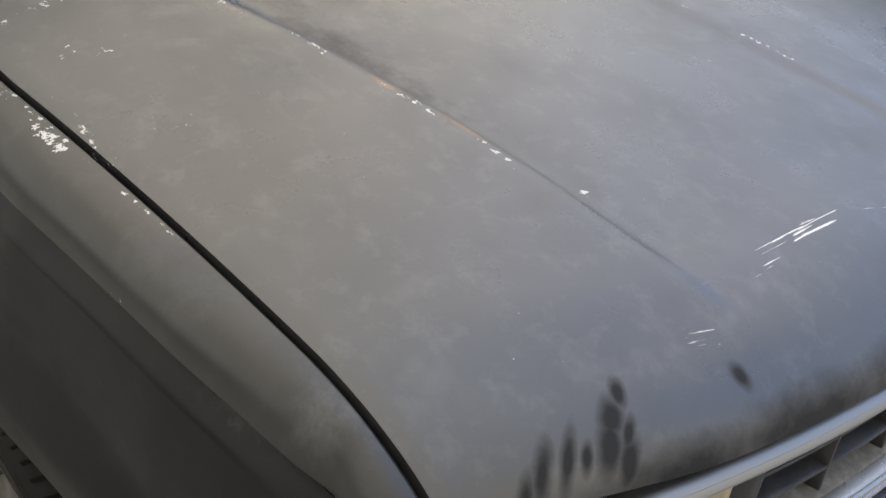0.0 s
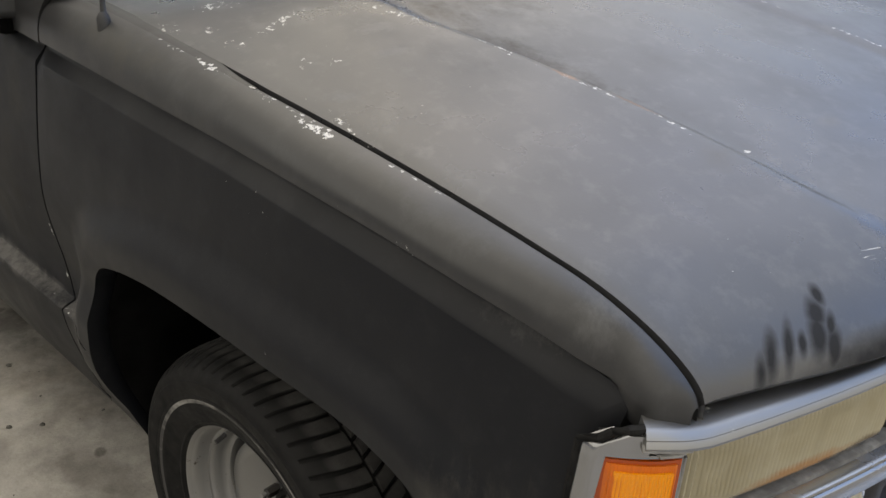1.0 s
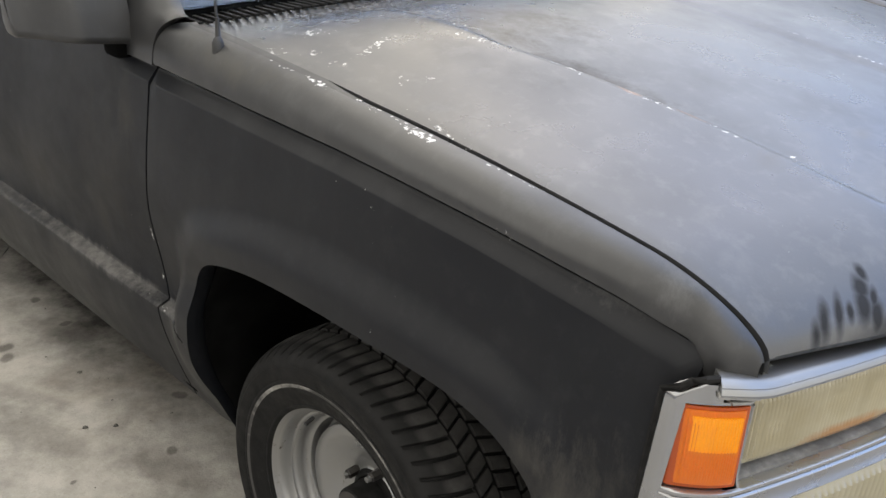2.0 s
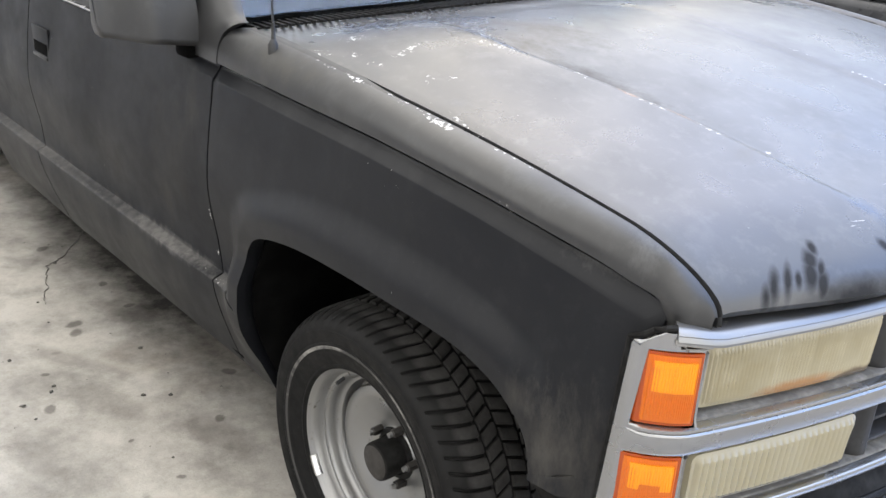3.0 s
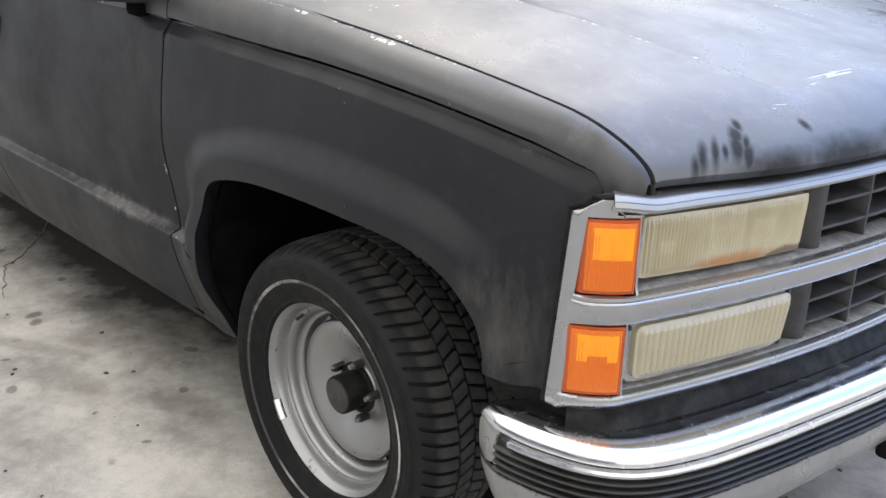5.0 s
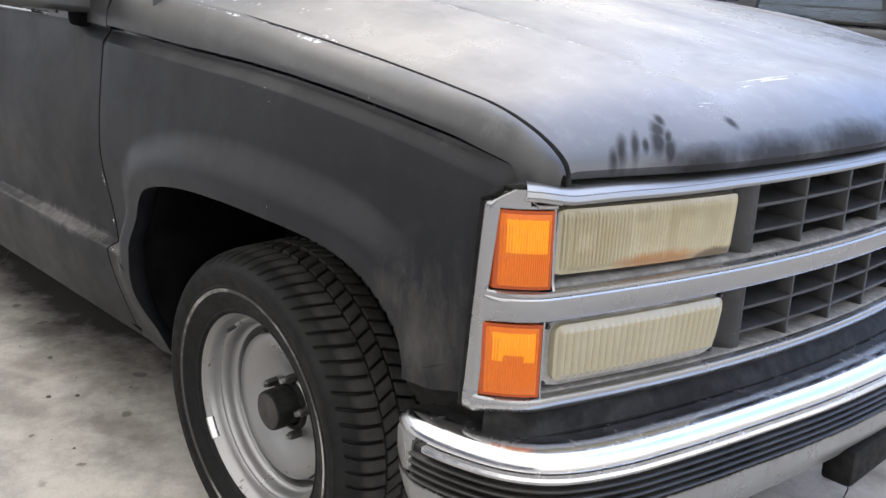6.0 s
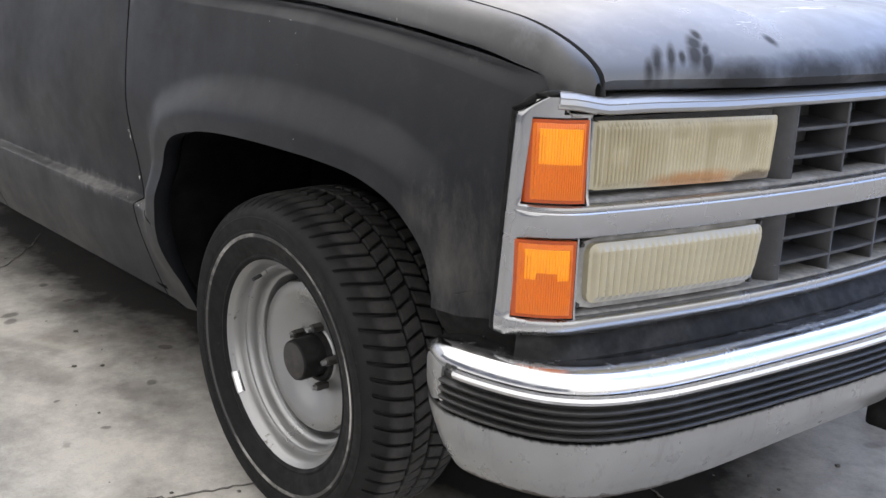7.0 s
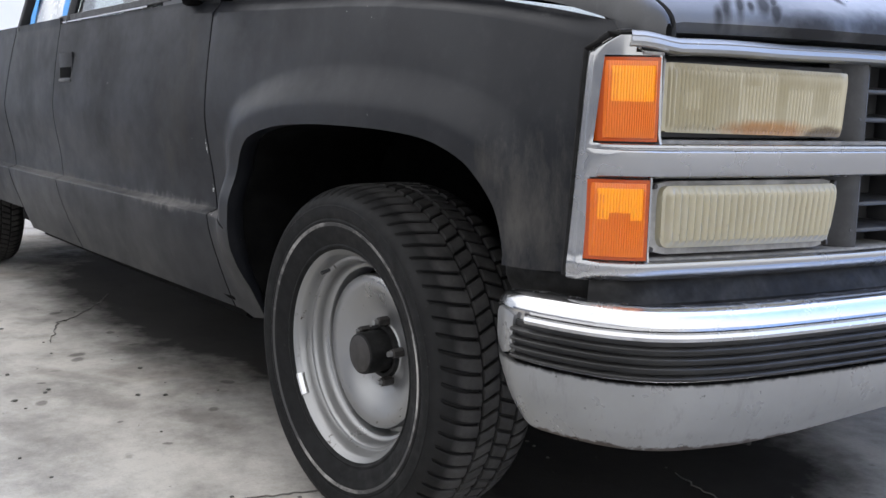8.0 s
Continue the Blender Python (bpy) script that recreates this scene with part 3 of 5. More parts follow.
# a white wall closes the yard behind the truck
# unseen grey wall, added to cut low sky light on the truck's right side
tagged(new("shading_wall", mesh_of(box((30, 0.25, 2.0), (-6.0, -9.0, 1.0)), "shading_wall", GREYWALL, False)), "unseen grey wall added to block low sky light from the truck's side", "wall", kind="structure")
wall = tagged(new("wall_west", mesh_of(box((0.25, 30, 5.0), (-14, 4, 2.5)), "wall_west", BLOCK, False)), "white painted wall behind the yard", "wall", kind="structure")

# ---------------------------------------------------------------- the truck's outline
# x ahead of the front axle, y to the truck's left, z up
truck = thing("pickup_truck", "old matt black pickup with chipped primer, parked on stained concrete", "pickup truck")

BASE = [(-2.5, 1.0), (-1.5, 1.0), (-0.5, 0.985), (0.14, 0.968), (0.4, 0.945), (0.55, 0.922), (0.60, 0.908), (0.64, 0.882), (0.68, 0.838)]
ZC = [(-2.5, 1.058), (-0.6, 1.053), (-0.39, 1.044), (-0.24, 1.037), (0.0, 1.028), (0.14, 1.019), (0.28, 1.003), (0.39, 0.988), (0.49, 0.970), (0.58, 0.950), (0.7, 0.92)]


def plan_x(y):
    a = abs(y)
    return 0.812 - 0.2 * a * a - 8.0 * max(0.0, a - 0.85) ** 2


def lip_x(y):
    return plan_x(y) + 0.012 - 0.022 * smoothstep(0.55, 0.83, abs(y))


def nose(x, y, z):
    """Rolls the front of the hood down to its lip."""
    s = (x - (lip_x(y) - 0.17)) / 0.17
    if s > 0:
        z -= (z - 0.942) * (1 - math.sqrt(max(0.0, 1 - min(1, s) ** 2.2)))
    return z


def gap_y(x):
    return 0.874 - 0.088 * x + 0.04 * x * x if x > 0 else 0.874 - 0.03 * x


def gap_z(x):
    return nose(x, gap_y(x), 1.097 - 0.109 * x - 0.064 * x * x)


def side_y(x, z):
    """Half width of the body's side at a station and height, below the shoulder line."""
    b = interp(BASE, x)
    zc = interp(ZC, x)
    z = min(z, zc)
    near_arch = smoothstep(-0.455, -0.420, x) * smoothstep(0.20, 0.05, x) * smoothstep(0.70, 0.60, z)
    y = b - 0.028 * max(smoothstep(0.564, 0.577, z), smoothstep(0.15, 0.30, x)) * (1 - smoothstep(0.60, 0.82, z)) * (1 - near_arch)
    if z < 0.555:
        y -= 0.055 * ((0.555 - z) / 0.21) ** 1.5
    if z > 0.68:
        y -= 0.034 * ((z - 0.68) / max(0.05, zc - 0.68)) ** 2
    return y - 0.016 * min(1.0, max(0.0, (z - zc + 0.025) / 0.022)) * smoothstep(0.64, 0.54, x) * smoothstep(-0.66, -0.62, x)


ARCH = [(-0.335, 0.345), (-0.352, 0.393), (-0.370, 0.438), (-0.378, 0.499), (-0.377, 0.562), (-0.370, 0.637), (-0.358, 0.686), (-0.334, 0.721), (-0.298, 0.749), (-0.228, 0.769), (-0.137, 0.781), (-0.021, 0.785), (0.105, 0.784), (0.195, 0.780), (0.28, 0.771), (0.335, 0.756), (0.378, 0.735), (0.407, 0.707), (0.428, 0.675), (0.438, 0.641), (0.443, 0.608), (0.446, 0.588)]
def smooth_line(pts, k=6):
    """Catmull-Rom through plan points."""
    out = []
    for i in range(len(pts) - 1):
        q = [Vector(pts[max(0, min(len(pts) - 1, i + d))]) for d in (-1, 0, 1, 2)]
        for n in range(k):
            t = n / k
            out.append(tuple(0.5 * (2 * q[1] + (q[2] - q[0]) * t + (2 * q[0] - 5 * q[1] + 4 * q[2] - q[3]) * t * t + (3 * q[1] - q[0] - 3 * q[2] + q[3]) * t ** 3)))
    return out + [tuple(pts[-1])]


ARCH = smooth_line(ARCH, 4)
GAPX = [(0.345, -0.490), (0.45, -0.500), (0.56, -0.520), (0.636, -0.531), (0.76, -0.531), (0.866, -0.531), (0.971, -0.529), (1.058, -0.533), (1.083, -0.527), (1.121, -0.515), (1.15, -0.495)]


def hit_poly(c, a, poly):
    """How far from c in direction a the closed outline lies."""
    d = (math.cos(a), math.sin(a))
    best = None
    for (x0, z0), (x1, z1) in zip(poly, poly[1:] + poly[:1]):
        ex, ez = x1 - x0, z1 - z0
        det = d[0] * -ez + d[1] * ex
        if abs(det) < 1e-9:
            continue
        px, pz = x0 - c[0], z0 - c[1]
        t = (px * -ez + pz * ex) / det
        u = (d[0] * pz - d[1] * px) / det
        if t > 0 and -1e-6 <= u <= 1 + 1e-6 and (best is None or t < best):
            best = t
    return best


def fender_mesh(side):
    c = (0.0, 0.40)
    top = [(-0.531 + 1.143 * i / 60, interp(ZC, -0.531 + 1.143 * i / 60)) for i in range(61)]
    poly = [(-0.46, 0.345)] + [(x, z) for z, x in GAPX if z < 1.03] + top + [(0.604, 0.865), (0.592, 0.78), (0.585, 0.580), (0.44, 0.582), (0.30, 0.500), (0.0, 0.3), (-0.3, 0.30)]
    ang = lambda p: math.atan2(p[1] - c[1], p[0] - c[0]) % (2 * math.pi)
    a0, a1 = ang(ARCH[-1]), ang(ARCH[0])
    ts = sorted(set([a0 + (a1 - a0) * i / 170 for i in range(171)] + [ang(p) for p in poly[:8] + top[::60] + [(-0.525, 0.550 + 0.0015 * k) for k in range(26)] if a0 < ang(p) < a1]))
    arch = [(ang(p), math.hypot(p[0] - c[0], p[1] - c[1])) for p in ARCH][::-1]
    rows = []
    for a in ts:
        r0, r1 = interp(arch, a), hit_poly(c, a, poly) or 0.6
        r1 = max(r1, r0 + 0.004)
        row = []
        for dr, inset in ((0.010, 0.034), (0.001, 0.022), (0.0, 0.006)):
            x, z = c[0] + (r0 + dr) * math.cos(a), c[1] + (r0 + dr) * math.sin(a)
            row.append((x, -side * (side_y(x, z) - inset + 0.012), z))
        s = max(0.35, math.sin(a))
        tail = [d / s for d in (0.0275, 0.0255, 0.0236, 0.0180, 0.0115, 0.0060, 0.0025, 0.0)]
        if r1 - r0 < 2 * tail[0]:
            tail = [(r1 - r0) * k / 8 for k in range(7, -1, -1)]
        for r in [r0 + (r1 - tail[0] - r0) * j / 63 for j in range(63)] + [r1 - d for d in tail]:
            x, z = c[0] + r * math.cos(a), c[1] + r * math.sin(a)
            flare = 0.022 * (1 - smoothstep(0.035, 0.115, r - r0)) * smoothstep(0.36, 0.52, z)
            row.append((x, -side * (side_y(x, z) + flare), z))
        x, y, z = row[-1]
        row.append((x, y + side * 0.020, z - 0.001))
        rows.append(row)
    return sheet(rows)


def shoulder_mesh(side):
    """The fender's top, rounded from the shoulder line over to the hood gap."""
    rows = []
    for i in range(81):
        u = i / 80
        row = []
        for j in range(25):
            v = j / 24
            x0 = -0.530 + 0.036 * v * v
            x = x0 + (0.664 - x0) * (1 - (1 - u) ** 1.5)
            lo = max(interp(ZC, x) + 0.009 * smoothstep(0.62, 0.50, x), 0.926)
            b = interp(BASE, x)
            yl = b - 0.045 + 0.006 * smoothstep(0.60, 0.50, x) + 0.030 * smoothstep(0.58, 0.64, x)
            zg, yg = gap_z(x), gap_y(x)
            lo = min(lo, zg - 0.006)
            a = v * math.pi / 2
            crown = (0.0 if side == 1 else 0.013) * math.sin(math.pi * v ** 1.6) * smoothstep(0.45, 0.10, x)
            row.append((x, -side * (yg + (yl - yg) * math.cos(a) ** 0.8), lo + (zg - lo) * math.sin(a) ** 0.95 + crown))
        x, y, z = row[0]
        k = smoothstep(0.56, 0.60, x)
        row.insert(0, (x, y + side * (0.020 - 0.016 * k), z + 0.002 - 0.030 * k))
        x, y, z = row[-1]
        row += [(x, y + side * 0.004, z - 0.004), (x, y + side * 0.005, z - 0.035)]
        rows.append(row)
    end = [(x - 0.008, y + side * 0.006, z - 0.003) for x, y, z in rows[-1]]
    rows.append(end)
    rows.append([(x - 0.010, y, z - 0.028) for x, y, z in end])
    return sheet(rows)


# ---- hood
def crease_a(x):
    return -(0.602 - 0.307 * x + 0.205 * x * x) if x > 0 else -0.602


def crease_b(x):
    return 0.070 + 0.150 * x


def hood_z(x, y):
    a, b = crease_a(x), crease_b(x)
    top = 1.158 - 0.152 * x - (0.052 if x > 0 else 0.43) * x * x
    zg = 1.097 - 0.109 * x - 0.064 * x * x
    edge = gap_y(x)
    fade = smoothstep(0.74, 0.55, x)
    if y < a:
        t = (a - y) / (edge + a)
        z = top + (zg - top) * (0.55 * t + 0.45 * t * t)
    elif y > b:
        t = (y - b) / (edge - b)
        z = top + (zg - top) * (0.30 * t + 0.70 * t * t)
    else:
        m = min(y - a, b - y)
        u = (y - a) / (b - a)
        depth = 0.013 - 0.006 * u
        z = top - depth * smoothstep(0.0, 0.032, m) * fade + 0.034 * u * (1 - u)
    rear = smoothstep(-0.26, -0.455, x)
    z += (1.155 - 0.026 * (y / 0.87) ** 2 - z) * rear
    return nose(x, y, z) - 0.006 * smoothstep(0.016, 0.0, edge - abs(y))


def hood_mesh():
    ys = []
    for i in range(141):
        ys.append(i / 140)
    rows = []
    nx = 90
    for i in range(nx + 1):
        u = i / nx
        row = []
        for v in ys:
            x_probe = -0.47 + u * 1.12
            e = gap_y(min(0.667, x_probe)) - 0.010
            y = -e + 2 * e * v
            rear = -0.455 - 0.045 * abs(y / 0.87) ** 3
            xf = lip_x(y)
            w = 1 - (1 - u) ** 1.25
            x = rear + (xf - rear) * w
            e2 = gap_y(min(0.667, x)) - 0.010
            y = max(-e2, min(e2, -e2 + 2 * e2 * v))
            row.append((x, y, hood_z(x, y)))
        rows.append(row)
    lip = [(x - 0.012, y, z - 0.014) for x, y, z in rows[-1]]
    rows.append(lip)
    rows.append([(x - 0.05, y, z - 0.004) for x, y, z in lip])
    rows = [[(r[0][0], r[0][1] + 0.004, r[0][2] - 0.03)] + r + [(r[-1][0], r[-1][1] - 0.004, r[-1][2] - 0.03)] for r in rows]
    return sheet(rows)


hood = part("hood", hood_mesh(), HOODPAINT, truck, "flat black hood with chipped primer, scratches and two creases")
for side in (1, -1):
    f = part("front_fender", fender_mesh(side), FENDERPAINT if side == 1 else PAINT, truck, "matt black front fender with a flared wheel arch")
    rows = []
    for x in np.linspace(0.425, 0.60, 12):
        rows.append([(x, -side * (side_y(x, z) - 0.007 - 0.03 * smoothstep(0.57, 0.50, z)), z) for z in (0.50, 0.52, 0.54, 0.56, 0.572, 0.578)])
    part("filler_panel", sheet(rows, 0.006, inward=(0, side, 0)), DEEPBLACK, f, "dusty black filler between fender and bumper")
    rows = []
    for x in np.linspace(0.444, 0.588, 20):
        row = []
        for v in np.linspace(0, 1, 9):
            z = 0.581 + (0.594 + (x - 0.446) * 0.43 - 0.581) * v
            near = math.hypot(x - 0.444, max(0.0, 0.588 - z))
            row.append((x, -side * (side_y(x, z) + 0.0222 * (1 - smoothstep(0.050, 0.095, near))), z))
        rows.append(row)
    part("lower_corner", sheet(rows, 0.004, inward=(0, side, 0)), FENDERPAINT if side == 1 else PAINT, f, "dusty lower corner of the fender")
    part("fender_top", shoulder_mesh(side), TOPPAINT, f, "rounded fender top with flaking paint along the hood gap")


def fill(x):
    """How much of the hood gap the strip covers, fitted to the camera's view: wholly at the rear, thinning out
    forwards.
    """
    return 0.25 + 0.75 * smoothstep(-0.02, -0.17, x)


for side in (1, -1):
    # near-black strip put in the gap to paint its shade
    rows = [[(x, -side * (gap_y(x) + 0.0035), gap_z(x) - dz) for dz in (0.0015, 0.010, 0.03)] for x in np.linspace(-0.10, 0.63, 44)]
    part("gap_shade", sheet(rows, 0.003, inward=(0, -side * 0.3, 0)), DARK, truck, "near-black strip standing for the shade in the hood gap")
    rows = [[(x, -side * (gap_y(x) + 0.005 - w), gap_z(x) + 0.0005 - d) for w, d in ((-0.006, 0.003), (0.0, 0.0), (0.012 * fill(x), 0.0), (0.020 * fill(x), -0.001), (0.026 * fill(x), 0.003))] for x in np.linspace(-0.49, -0.01, 32)]
    part("gap_filler", sheet(rows, 0.003, inward=(0, 0, -1)), TOPPAINT, truck, "strip covering the rear end of the hood gap")


def inner_well(side):
    """Dark liner running in from the wheel opening's edge."""
    rows = []
    pts = [(-0.340, 0.30)] + ARCH + [(0.475, 0.46), (0.48, 0.40)]
    for x, z in pts:
        d = Vector((x, z - 0.40)).normalized() * 0.006
        rows.append([(x + d.x, -side * yy, z + d.y) for yy in (side_y(x, z) - 0.020, 0.80, 0.60, 0.45)])
    return sheet(rows, 0.008, inward=(0, 0, 0.2))


for side in (1, -1):
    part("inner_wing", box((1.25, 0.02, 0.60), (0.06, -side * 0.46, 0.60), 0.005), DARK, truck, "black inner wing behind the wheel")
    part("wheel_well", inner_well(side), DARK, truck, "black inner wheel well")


def body_side(x0, x1, z0, z1, side, nx=40, nz=44, edge0=None, edge1=None, drop=0.0):
    heights = sorted([z0 + (z1 - z0) * j / nz for j in range(nz + 1)] + [0.560 + 0.002 * j for j in range(12)] + [1.020 + 0.003 * j for j in range(13)])
    rows = []
    for i in range(nx + 1):
        u = i / nx
        row = []
        for j in range(len(heights)):
            z = heights[j]
            a = interp(edge0, z) if edge0 else x0
            b = interp(edge1, z) if edge1 else x1
            x = a + (b - a) * u
            row.append((x, -side * (side_y(x, min(z, interp(ZC, x) - 0.001)) - drop), z))
        rows.append(row)
    return sheet(rows, 0.03, inward=(0, side, 0))


DOORFRONT = [(z, x - 0.006) for z, x in GAPX]
DOORREAR = [(0.345, -1.575), (0.435, -1.607), (0.54, -1.645), (0.60, -1.672), (0.8, -1.668), (1.06, -1.650)]
CABREAR = [(0.345, -2.16), (0.45, -2.18), (0.57, -2.25), (0.8, -2.28), (1.0, -2.21), (1.08, -2.18)]
doors = {}
for side in (1, -1):
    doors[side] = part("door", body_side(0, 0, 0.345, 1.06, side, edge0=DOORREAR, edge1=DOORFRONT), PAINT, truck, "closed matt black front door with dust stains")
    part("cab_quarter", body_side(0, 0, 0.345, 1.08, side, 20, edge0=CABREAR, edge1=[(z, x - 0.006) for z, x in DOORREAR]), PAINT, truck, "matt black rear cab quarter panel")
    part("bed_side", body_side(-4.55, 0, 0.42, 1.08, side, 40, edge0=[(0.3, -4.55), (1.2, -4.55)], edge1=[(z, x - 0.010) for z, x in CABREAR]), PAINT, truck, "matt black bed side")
part("tailgate", box((0.05, 1.9, 0.62), (-4.57, 0, 0.76), 0.01), PAINT, truck)
part("bed_floor", box((2.2, 1.9, 0.04), (-3.4, 0, 0.62)), DARK, truck)
part("bulkhead", box((0.05, 1.9, 0.5), (-2.36, 0, 0.82)), PAINT, truck)
part("chassis", box((4.9, 1.2, 0.22), (-2.0, 0, 0.44), 0.03), DARK, truck, "dark underbody frame")
part("cab_floor", box((1.86, 1.88, 0.05), (-1.40, 0, 0.385), 0.01), DARK, truck, "dark cab floor and sills")
for s in (-1, 1):
    # added strip, coloured near-black to paint the shade below the sill
    part("sill_shade_strip", sheet([[(x, s * y, z) for y, z in ((0.924, 0.349), (0.916, 0.343), (0.911, 0.322), (0.900, 0.316), (0.80, 0.316), (0.76, 0.36))] for x in np.linspace(-2.14, -0.47, 12)], 0.004, inward=(0, 0, 1)), DARK, truck, "near-black strip added for the shade under the door sill")
part("rear_floor", box((0.9, 1.80, 0.05), (-2.75, 0, 0.45), 0.01), DARK, truck)
# unseen slab, added to keep light off the ground under the bumper
part("light_block_tray", box((0.42, 1.30, 0.03), (0.60, 0, 0.40), 0.01), DARK, truck, "unseen dark slab added to block light behind the bumper")
part("front_axle", box((0.16, 1.40, 0.12), (0.0, 0, 0.30), 0.03), DARK, truck)
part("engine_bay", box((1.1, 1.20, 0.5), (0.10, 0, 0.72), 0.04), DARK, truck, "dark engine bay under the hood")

# ---- cab above the belt
ROOF = 1.74


def pillar(p0, p1, w, d, mat=PAINT, name="pillar"):
    a, b = Vector(p0), Vector(p1)
    z = (b - a).normalized()
    q = z.to_track_quat("Z", "X").to_matrix().to_4x4()
    bm = box((w, d, (b - a).length), (0, 0, 0), 0.008, turn=Matrix())
    bmesh.ops.transform(bm, matrix=Matrix.Translation((a + b) / 2) @ q, verts=bm.verts)
    return part(name, bm, mat, truck)


for side in (1, -1):
    s = -side
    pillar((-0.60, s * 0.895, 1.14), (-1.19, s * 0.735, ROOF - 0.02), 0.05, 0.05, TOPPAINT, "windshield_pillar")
    pillar((-1.595, s * 0.932, 1.05), (-1.66, s * 0.72, ROOF - 0.02), 0.07, 0.04, PAINT, "door_pillar")
    pillar((-2.16, s * 0.928, 1.05), (-2.15, s * 0.72, ROOF - 0.02), 0.09, 0.04, PAINT, "rear_pillar")
    pillar((-1.10, s * 0.715, ROOF - 0.03), (-2.15, s * 0.73, ROOF - 0.03), 0.05, 0.07, PAINT, "roof_rail")
    part("belt_moulding", sweep([((-0.92 - 0.78 * i / 8, s * (0.957), 1.062), (0, s, 0)) for i in range(9)], [(0, 0), (0.006, 0.001), (0.006, 0.005), (0, 0.007)]), CHROME, truck, "worn bright window weatherstrip")
    part("window_seal", sweep([((-0.78 - 0.92 * i / 8, s * (0.952), 1.068), (0, s, 0)) for i in range(9)], [(0, 0), (0.006, 0.002), (0.004, 0.018), (0, 0.020)]), BLACK, truck, "black rubber seal under the door window")
    rows = []
    for x in np.linspace(-0.5325, -0.83, 16):
        f = max(0.0, (-0.498 - x) / 0.66)
        ytop, ztop = 0.922 - 0.20 * f, 1.147 + 0.90 * max(0.0, -0.553 - x)
        k = smoothstep(-0.66, -0.62, x)
        zlo = interp(ZC, x) - 0.002 + 0.008 * k
        ylo = side_y(x, 1.0) - 0.0095 - 0.003 * k
        row = []
        for k in range(13):
            v = k / 12
            xx = x + (0.036 * v * v + 0.009 * smoothstep(0.55, 1.0, v)) * max(0.0, 1 - (-0.5345 - x) / 0.29)
            row.append((xx, s * (ytop + (ylo - ytop) * math.cos(v * math.pi / 2) ** 0.8), zlo + (ztop - zlo) * (0.35 * v + 0.65 * math.sin(v * math.pi / 2))))
        rows.append(row)
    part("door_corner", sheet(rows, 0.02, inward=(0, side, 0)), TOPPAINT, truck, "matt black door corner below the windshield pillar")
    part("door_glass", sheet([[(x, s * (0.945 - 0.33 * (z - 1.07)), z) for z in (1.06, 1.3, 1.5, 1.7)] for x in (-0.80, -0.95, -1.15, -1.57)], 0.005, inward=(0, side, 0)), GLASS, truck, "clear door window")
part("roof", sheet([[(-1.08 - 1.1 * i / 10, y, ROOF + 0.03 * (1 - (y / 0.75) ** 2) - 0.02 * (2 * i / 10 - 1) ** 2) for y in np.linspace(-0.75, 0.75, 13)] for i in range(11)], 0.03, inward=(0, 0, -1)), PAINT, truck, "matt black cab roof")
part("rear_window", sheet([[(-2.20 + 0.12 * k, y, 1.08 + 0.60 * k) for y in (-0.8, -0.4, 0, 0.4, 0.8)] for k in (0, 0.5, 1)], 0.005, inward=(1, 0, 0)), GLASS, truck)
WS = lambda y, k: (-0.556 - 0.60 * k, y * (1 - 0.19 * k), 1.155 - 0.012 * (y / 0.895) ** 2 + 0.575 * k)
part("windshield", sheet([[WS(y, k) for y in np.linspace(-0.895, 0.895, 17)] for k in np.linspace(0, 1, 7)], 0.005, inward=(-1, 0, 0)), GLASS, truck, "sloping windshield reflecting pale sky")
part("sunshade", sheet([[(WS(y, k)[0] - 0.05 - 0.008 * math.sin(y * 40), WS(y, k)[1], WS(y, k)[2] - 0.02) for y in np.linspace(-0.55, 0.75, 60)] for k in np.linspace(0.04, 0.7, 6)], 0.004, inward=(-1, 0, 0)), SHADE, truck, "blue folding sunshade behind the windshield")
for side in (1, -1):
    edge = [WS(-side * 0.897, k) for k in np.linspace(-0.02, 1, 9)]
    part("windshield_trim", tube([(x + 0.004, y, z + 0.004) for x, y, z in edge], 0.006, 8), CHROME, truck, "worn bright trim at the windshield's edge")
part("dashboard", box((0.45, 1.6, 0.25), (-0.95, 0, 1.0), 0.05), CABIN, truck)
part("bench_seat", box((0.18, 1.5, 0.6), (-1.65, 0, 1.0), 0.06), CABIN, truck)

# cowl with its comb of slots
def cowl_z(y):
    return 1.160 - 0.026 * (y / 0.87) ** 2


def cowl_x(y):
    return -0.475 - 0.035 * abs(y / 0.87) ** 3


cowl = part("cowl", sheet([[(cowl_x(y) + d, y, cowl_z(y) + z) for y in np.linspace(-0.88, 0.88, 41)] for d, z in ((-0.12, -0.004), (-0.06, -0.016), (0.0, -0.018), (0.03, -0.022))], 0.01, inward=(0, 0, -1)), DARK, truck, "black cowl panel with a comb of vent slats")
slat = mesh_of(box((0.125, 0.0085, 0.005), (0, 0, 0), 0.001, turn=pose(0, 0, 0, 0, -6, -16)), "cowl_slat", DEEPBLACK, False)
for i in range(92):
    y = -0.86 + 1.72 * i / 91
    o = new("slat", slat)
    o.parent = cowl
    o.matrix_basis = pose(cowl_x(y) - 0.020, y, cowl_z(y) - 0.005, 0, 0, 0)

